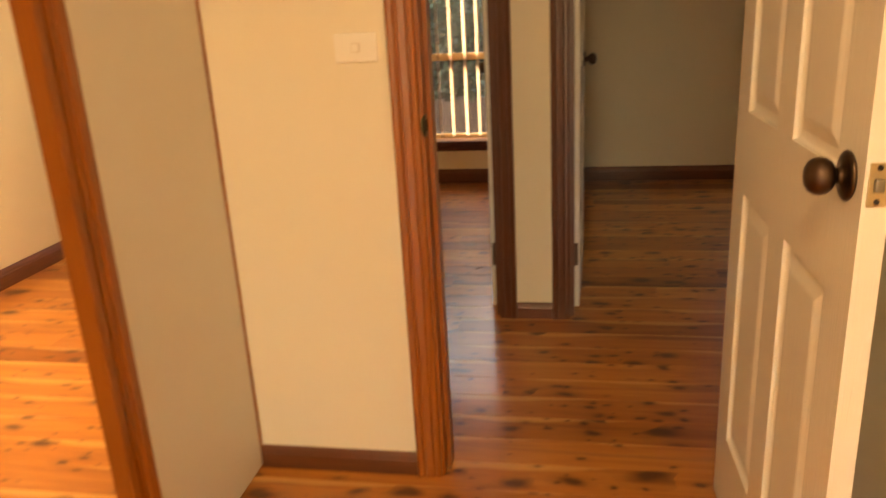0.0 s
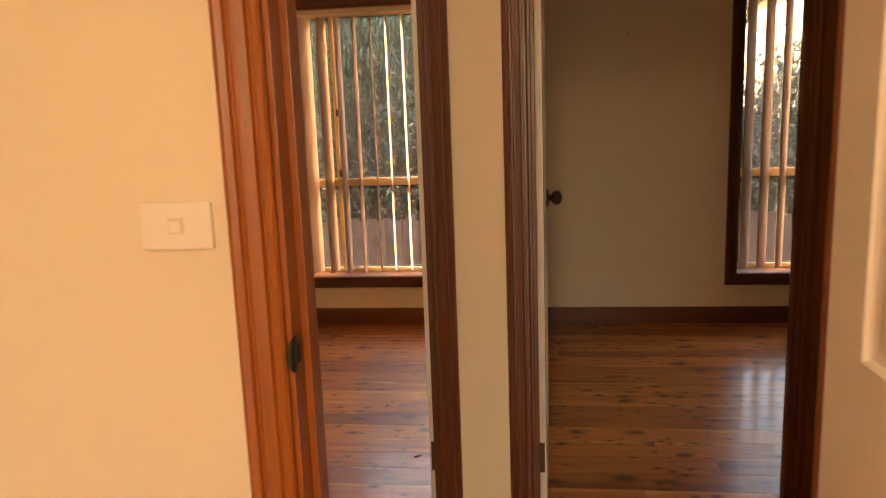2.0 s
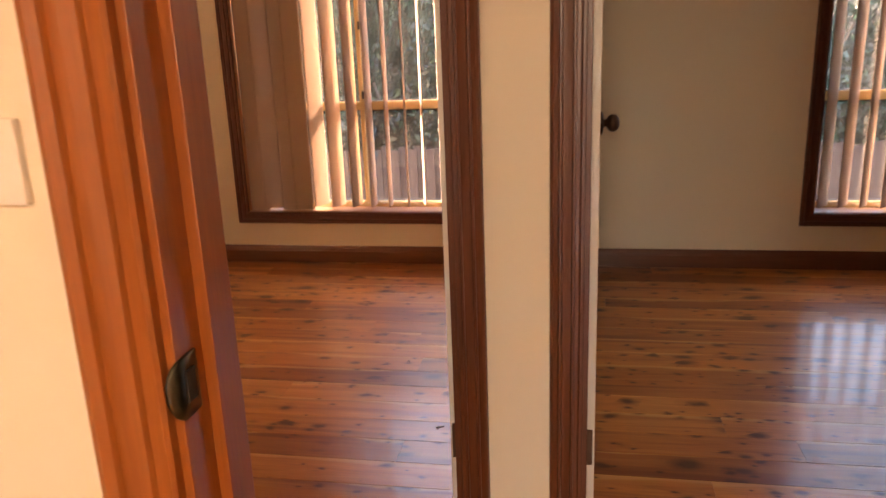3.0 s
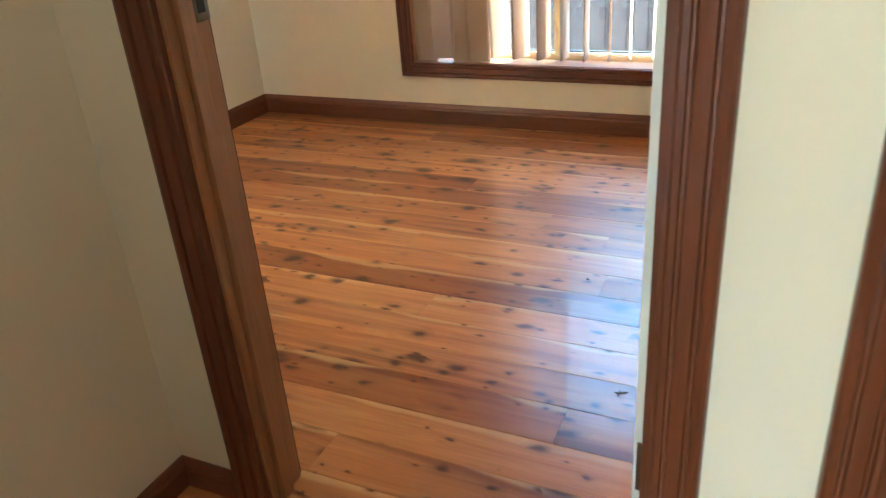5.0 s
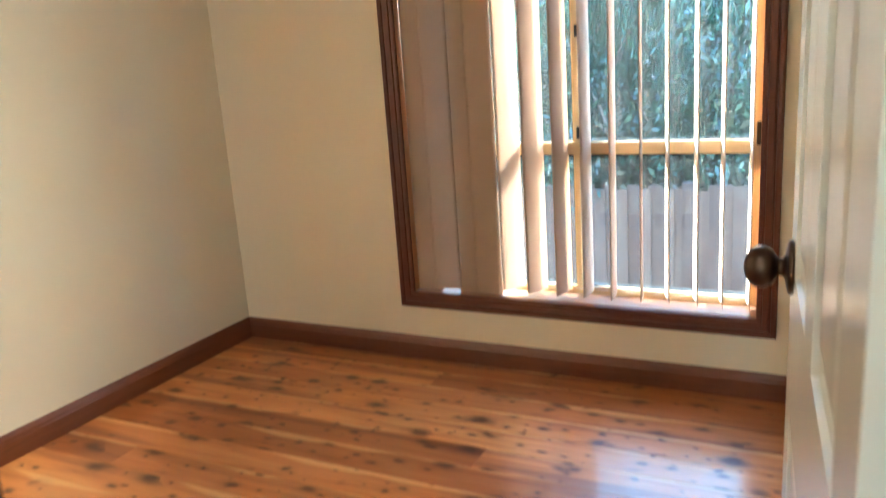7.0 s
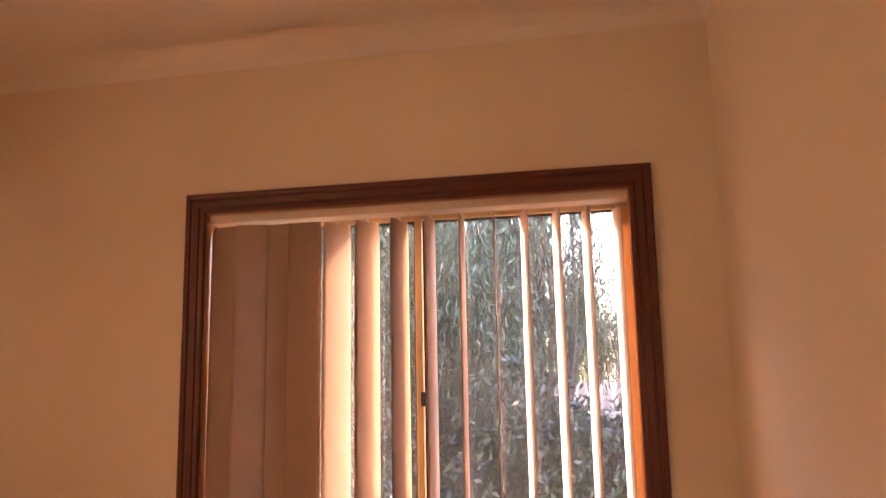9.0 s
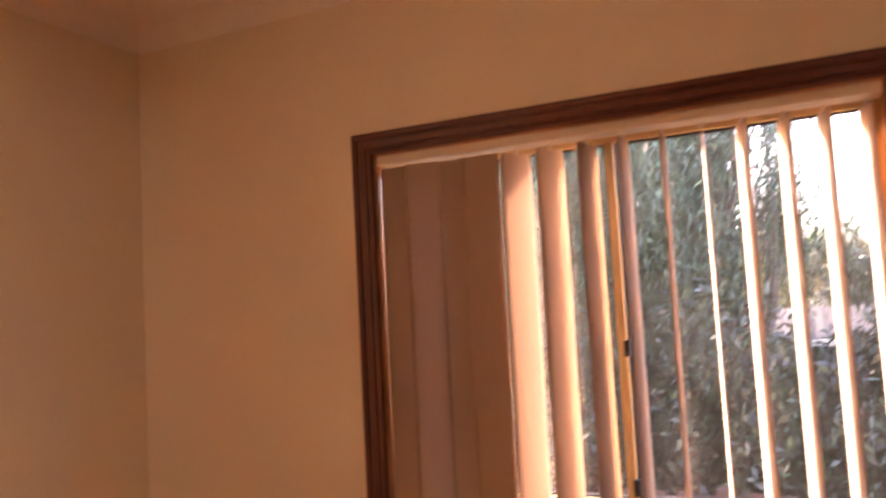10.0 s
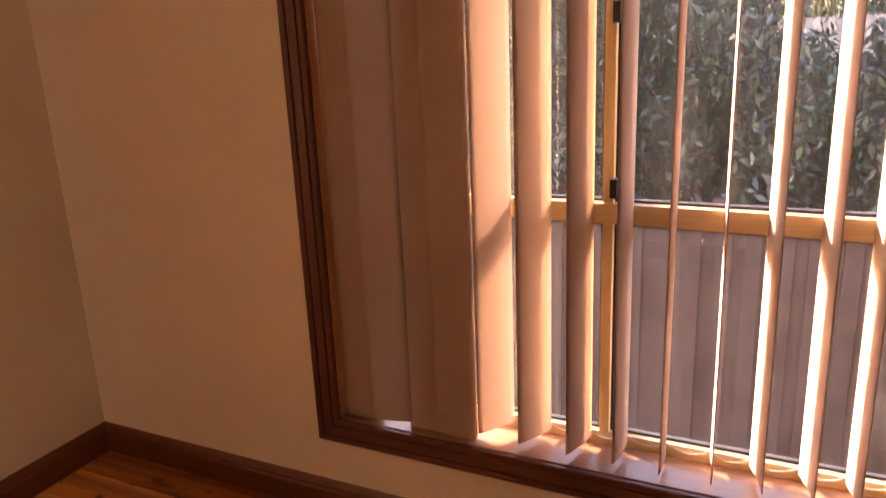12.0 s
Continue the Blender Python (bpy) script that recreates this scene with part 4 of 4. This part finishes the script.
def tree(x, y, height, spread, seed, strands, leaf, mat, label, droop=1.0, low=0.5, broad=0.078):
    """Tapered trunk, limbs and a crown of long drooping leaves on hanging strands."""
    rg = np.random.default_rng(seed)
    height, low, leaf = height + 0.35, low + 0.35, leaf * 0.95
    t = thing("tree", pose(x, y, GZ), label, "tree", "trees behind the fence")
    bm = bmesh.new()
    fork = height * 0.38
    limb(bm, Vector((0, 0, -0.1)), Vector((0.12 * spread, 0, fork)), 0.13, 0.085, 10)
    tips = []
    for k in range(9):
        a = 2 * math.pi * k / 9 + rg.uniform(-0.3, 0.3)
        r = spread * rg.uniform(0.35, 0.75)
        tip = Vector((math.cos(a) * r, math.sin(a) * r, height * rg.uniform(0.62, 0.95)))
        limb(bm, Vector((0.12 * spread, 0, fork * rg.uniform(0.7, 1.0))), tip, 0.05, 0.015)
        tips.append(tip)
        for q in range(3):
            t2 = tip + Vector((rg.uniform(-0.5, 0.5) * spread, rg.uniform(-0.5, 0.5) * spread, rg.uniform(-0.1, 0.25) * height))
            limb(bm, tip.lerp(Vector((0, 0, fork)), rg.uniform(0.0, 0.4)), t2, 0.018, 0.005, 5)
            tips.append(t2)
    part("trunk", bm, M_BARK, t, "grey-brown bark", True)
    cl = np.array([list(v) for v in tips])
    pts, tans = [], []
    for s in range(strands):
        c = cl[rg.integers(len(cl))]
        p0 = c + rg.normal(0, 1, 3) * np.array([0.14, 0.14, 0.11]) * spread * rg.uniform(0.4, 1.5)
        ln = rg.uniform(0.35, 1.3) * droop
        ln = min(ln, max(0.2, p0[2] - low))
        out = rg.normal(0, 0.35, 2)
        m = max(3, int(ln / leaf * 1.6))
        f = np.linspace(0, 1, m)[:, None]
        path = p0 + np.concatenate([out * f * ln * 0.6, -(f**1.4) * ln], 1)
        pts.append(path)
        dirs = rg.normal(0, 0.55, (m, 3))
        dirs[:, 2] -= 0.9 * droop
        tans.append(dirs)
    p = np.concatenate(pts)
    d = np.concatenate(tans)
    d /= np.linalg.norm(d, axis=1, keepdims=True)
    w = np.cross(d, rg.normal(0, 1, d.shape))
    w /= np.linalg.norm(w, axis=1, keepdims=True)
    ln = (leaf * rg.uniform(0.6, 1.4, len(p)))[:, None]
    wd = ln * broad
    mid = p + d * ln * 0.45
    v = np.stack([p, mid + w * wd, p + d * ln, mid - w * wd], 1).reshape(-1, 3)
    me = bpy.data.meshes.new("crown")
    me.from_pydata(v.tolist(), [], (np.arange(len(p))[:, None] * 4 + np.arange(4)).tolist())
    me.materials.append(mat)
    ob = new("crown", me)
    ob.parent = t
    tagged(ob, "drooping narrow green leaves")
    return t


WEEP = "weeping green tree with long narrow leaves"
BUSH = "dark green bushy tree behind the fence"
tree(-3.0, 10.8, 4.8, 1.4, 1, 4200, 0.11, M_LEAF, WEEP)
tree(-5.2, 10.9, 3.7, 2.0, 2, 4200, 0.11, M_LEAF, WEEP)
tree(-2.3, 11.7, 3.7, 1.1, 3, 3600, 0.10, M_LEAF, WEEP)
tree(-1.5, 12.4, 5.0, 1.1, 47, 1300, 0.11, M_LEAF, WEEP)
tree(0.7, 10.8, 2.3, 1.2, 4, 3000, 0.11, M_LEAF2, BUSH, 0.7)
tree(3.4, 11.2, 3.0, 1.6, 5, 3000, 0.11, M_LEAF2, BUSH, 0.8)
tree(9.4, 13.0, 4.6, 2.0, 6, 2600, 0.12, M_LEAF, WEEP)
tree(-7.6, 13.5, 6.0, 2.4, 7, 2600, 0.13, M_LEAF, WEEP)
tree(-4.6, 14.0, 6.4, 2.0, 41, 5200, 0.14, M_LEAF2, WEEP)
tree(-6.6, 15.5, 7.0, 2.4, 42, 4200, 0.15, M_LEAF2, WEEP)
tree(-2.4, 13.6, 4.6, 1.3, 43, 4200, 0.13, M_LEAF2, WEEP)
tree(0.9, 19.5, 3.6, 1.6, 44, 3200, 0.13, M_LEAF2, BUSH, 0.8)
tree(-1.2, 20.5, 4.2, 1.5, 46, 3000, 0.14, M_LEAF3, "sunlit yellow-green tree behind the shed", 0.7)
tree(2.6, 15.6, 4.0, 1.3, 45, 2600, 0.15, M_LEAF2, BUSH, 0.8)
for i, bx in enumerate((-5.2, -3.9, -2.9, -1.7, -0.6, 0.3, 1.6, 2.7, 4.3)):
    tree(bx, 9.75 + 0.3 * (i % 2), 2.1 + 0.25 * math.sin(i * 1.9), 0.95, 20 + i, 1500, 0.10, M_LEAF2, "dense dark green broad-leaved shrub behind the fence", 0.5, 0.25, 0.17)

# added backdrop row: near-black leaves stand for the shadow band behind the fence
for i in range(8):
    tree(-7.2 + 1.15 * i, 12.7 + 0.4 * (i % 2), (2.7 if i < 5 else 1.75) + 0.3 * math.sin(i * 2.7), 1.15, 60 + i, 1700, 0.24, M_LEAF2, "added dense dark green shrub, a shade-dark backdrop under taller trees", 0.7, 0.2)

house = thing("neighbouring_house", pose(5.1, 24, GZ), "neighbour's low house with a mauve-grey tiled roof", "house")
bm = bmesh.new()
box(bm, 0.6, 12.6, 22, 30, GZ, 1.2)
part("wall", bm, M_RENDER, house)
bm = bmesh.new()
e = [bm.verts.new(c) for c in ((0.0, 21.4, 1.2), (13.2, 21.4, 1.2), (13.2, 30.6, 1.2), (0.0, 30.6, 1.2), (4.4, 26, 2.6), (8.8, 26, 2.6))]
for f in ((0, 1, 5, 4), (1, 2, 5), (2, 3, 4, 5), (3, 0, 4), (3, 2, 1, 0)):
    bm.faces.new([e[i] for i in f])
roof = part("roof", bm, M_ROOF, house, "mauve-grey tiled hip roof")
bm = bmesh.new()
box(bm, -0.05, 13.25, 21.3, 21.42, 1.08, 1.22, 0.01)
part("gutter", bm, M_RAIL, roof)
for wx in (1.4, 4.6, 8.0):
    bm = bmesh.new()
    box(bm, wx, wx + 1.4, 21.95, 22.02, -0.4, 0.8, 0.01)
    win = part("window", bm, M_RAIL, house, "pale window frame")
    bm = bmesh.new()
    box(bm, wx + 0.07, wx + 1.33, 21.93, 21.96, -0.33, 0.73)
    part("pane", bm, M_GASKET, win, "dark window glass")

house = thing("neighbouring_house", pose(8.0, 17.5, GZ), "neighbour's tall pale rendered house with a dark tiled roof", "house")
bm = bmesh.new()
box(bm, 4.9, 11.0, 14.6, 20.4, GZ, 3.3, 0.02)
part("wall", bm, M_RENDER, house)
bm = bmesh.new()
e = [bm.verts.new(c) for c in ((4.4, 14.1, 3.3), (11.5, 14.1, 3.3), (11.5, 20.9, 3.3), (4.4, 20.9, 3.3), (7.4, 17.5, 4.8), (8.5, 17.5, 4.8))]
for f in ((0, 1, 5, 4), (1, 2, 5), (2, 3, 4, 5), (3, 0, 4), (3, 2, 1, 0)):
    bm.faces.new([e[i] for i in f])
part("roof", bm, M_ROOF, house, "mauve-grey tiled hip roof")
for wx, wz in ((6.0, -0.5), (8.6, -0.5), (6.0, 1.6), (8.6, 1.6)):
    bm = bmesh.new()
    box(bm, wx, wx + 1.3, 14.55, 14.62, wz, wz + 1.1, 0.01)
    win = part("window", bm, M_RAIL, house, "pale window frame")
    bm = bmesh.new()
    box(bm, wx + 0.07, wx + 1.23, 14.53, 14.56, wz + 0.07, wz + 1.03)
    part("pane", bm, M_GASKET, win, "dark window glass")

shed = thing("garden_shed", pose(0.2, 16.3, GZ), "brown weatherboard garden shed with a pale sheet roof", "shed")
bm = bmesh.new()
for k in range(15):
    box(bm, -1.4, 1.8, 15.0 + 0.006 * (k % 2), 17.4, GZ + 0.15 * k, GZ + 0.15 * (k + 1) - 0.008, 0.004)
part("wall", bm, M_BOARD, shed)
bm = bmesh.new()
n = 34
top, under = [], []
for k in range(n + 1):
    x = -1.6 + 3.6 * k / n
    w = 0.012 * (k % 2)
    top.append([bm.verts.new((x, y, z + w)) for y, z in ((14.8, 0.80), (17.6, 1.16))])
    under.append([bm.verts.new((x, y, z + w - 0.02)) for y, z in ((14.8, 0.80), (17.6, 1.16))])
for k in range(n):
    bm.faces.new([top[k][0], top[k + 1][0], top[k + 1][1], top[k][1]])
    bm.faces.new([under[k][0], under[k + 1][0], under[k + 1][1], under[k][1]])
    for q in (0, 1):
        bm.faces.new([top[k][q], top[k + 1][q], under[k + 1][q], under[k][q]])
roof = part("roof", bm, M_IRON, shed, "pale corrugated sheet roof")
bm = bmesh.new()
box(bm, -1.62, 2.02, 14.70, 14.80, 0.70, 0.79, 0.01)
part("gutter", bm, M_RAIL, roof, "white gutter")

# ---- floor boards, last ----
BOARD = 0.13
floor = thing("floor", pose(0, 0, 0), "glossy varnished knotty pine floorboards running across the rooms", "floor", kind="structure")
bm = bmesh.new()
box(bm, LEFT_X, RIGHT_X, BACK_Y, FAR_Y, -0.06, -0.022)
part("subfloor", bm, M_SUB, floor)
bm = bmesh.new()
h = BOARD / 2 - 0.0003
prof = [(-h, -0.02), (-h, -0.0008), (-h + 0.0008, 0.0), (h - 0.0008, 0.0), (h, -0.0008), (h, -0.02)]
ea = [bm.verts.new((0, y, z)) for y, z in prof]
eb = [bm.verts.new((1, y, z)) for y, z in prof]
for i in range(6):
    bm.faces.new([ea[i], ea[(i + 1) % 6], eb[(i + 1) % 6], eb[i]])
bm.faces.new(ea)
bm.faces.new(eb)
board_mesh = mesh_of("floorboard", bm, M_FLOOR)
rnd = random.Random(11)
rest = []
y = FAR_Y - BOARD / 2
while y > BACK_Y:
    x = LEFT_X - rnd.uniform(0, 1.5)
    while x < RIGHT_X:
        ln = rnd.choice((1.8, 2.4, 2.7, 3.3, 3.9))
        a, b = max(x, LEFT_X), min(x + ln, RIGHT_X)
        if b - a > 0.02:
            if y > -0.3:
                ob = new("floorboard", board_mesh)
                ob.parent = floor
                ob.location = (a, y, rnd.uniform(-0.0003, 0.0))
                ob.scale = (b - a - 0.0005, 1, 1)
            else:
                rest.append((a, b, y))
        x += ln
    y -= BOARD
bm = bmesh.new()
for a, b, y in rest:
    q = [bm.verts.new(c) for c in ((a, y - h, 0), (b - 0.0005, y - h, 0), (b - 0.0005, y + h, 0), (a, y + h, 0), (a, y - h, -0.02), (b - 0.0005, y - h, -0.02), (b - 0.0005, y + h, -0.02), (a, y + h, -0.02))]
    for f in ((0, 1, 2, 3), (4, 5, 1, 0), (5, 6, 2, 1), (6, 7, 3, 2), (7, 4, 0, 3)):
        bm.faces.new([q[i] for i in f])
tagged(part("floorboards_behind", bm, M_FLOOR, floor), kind="stuff")
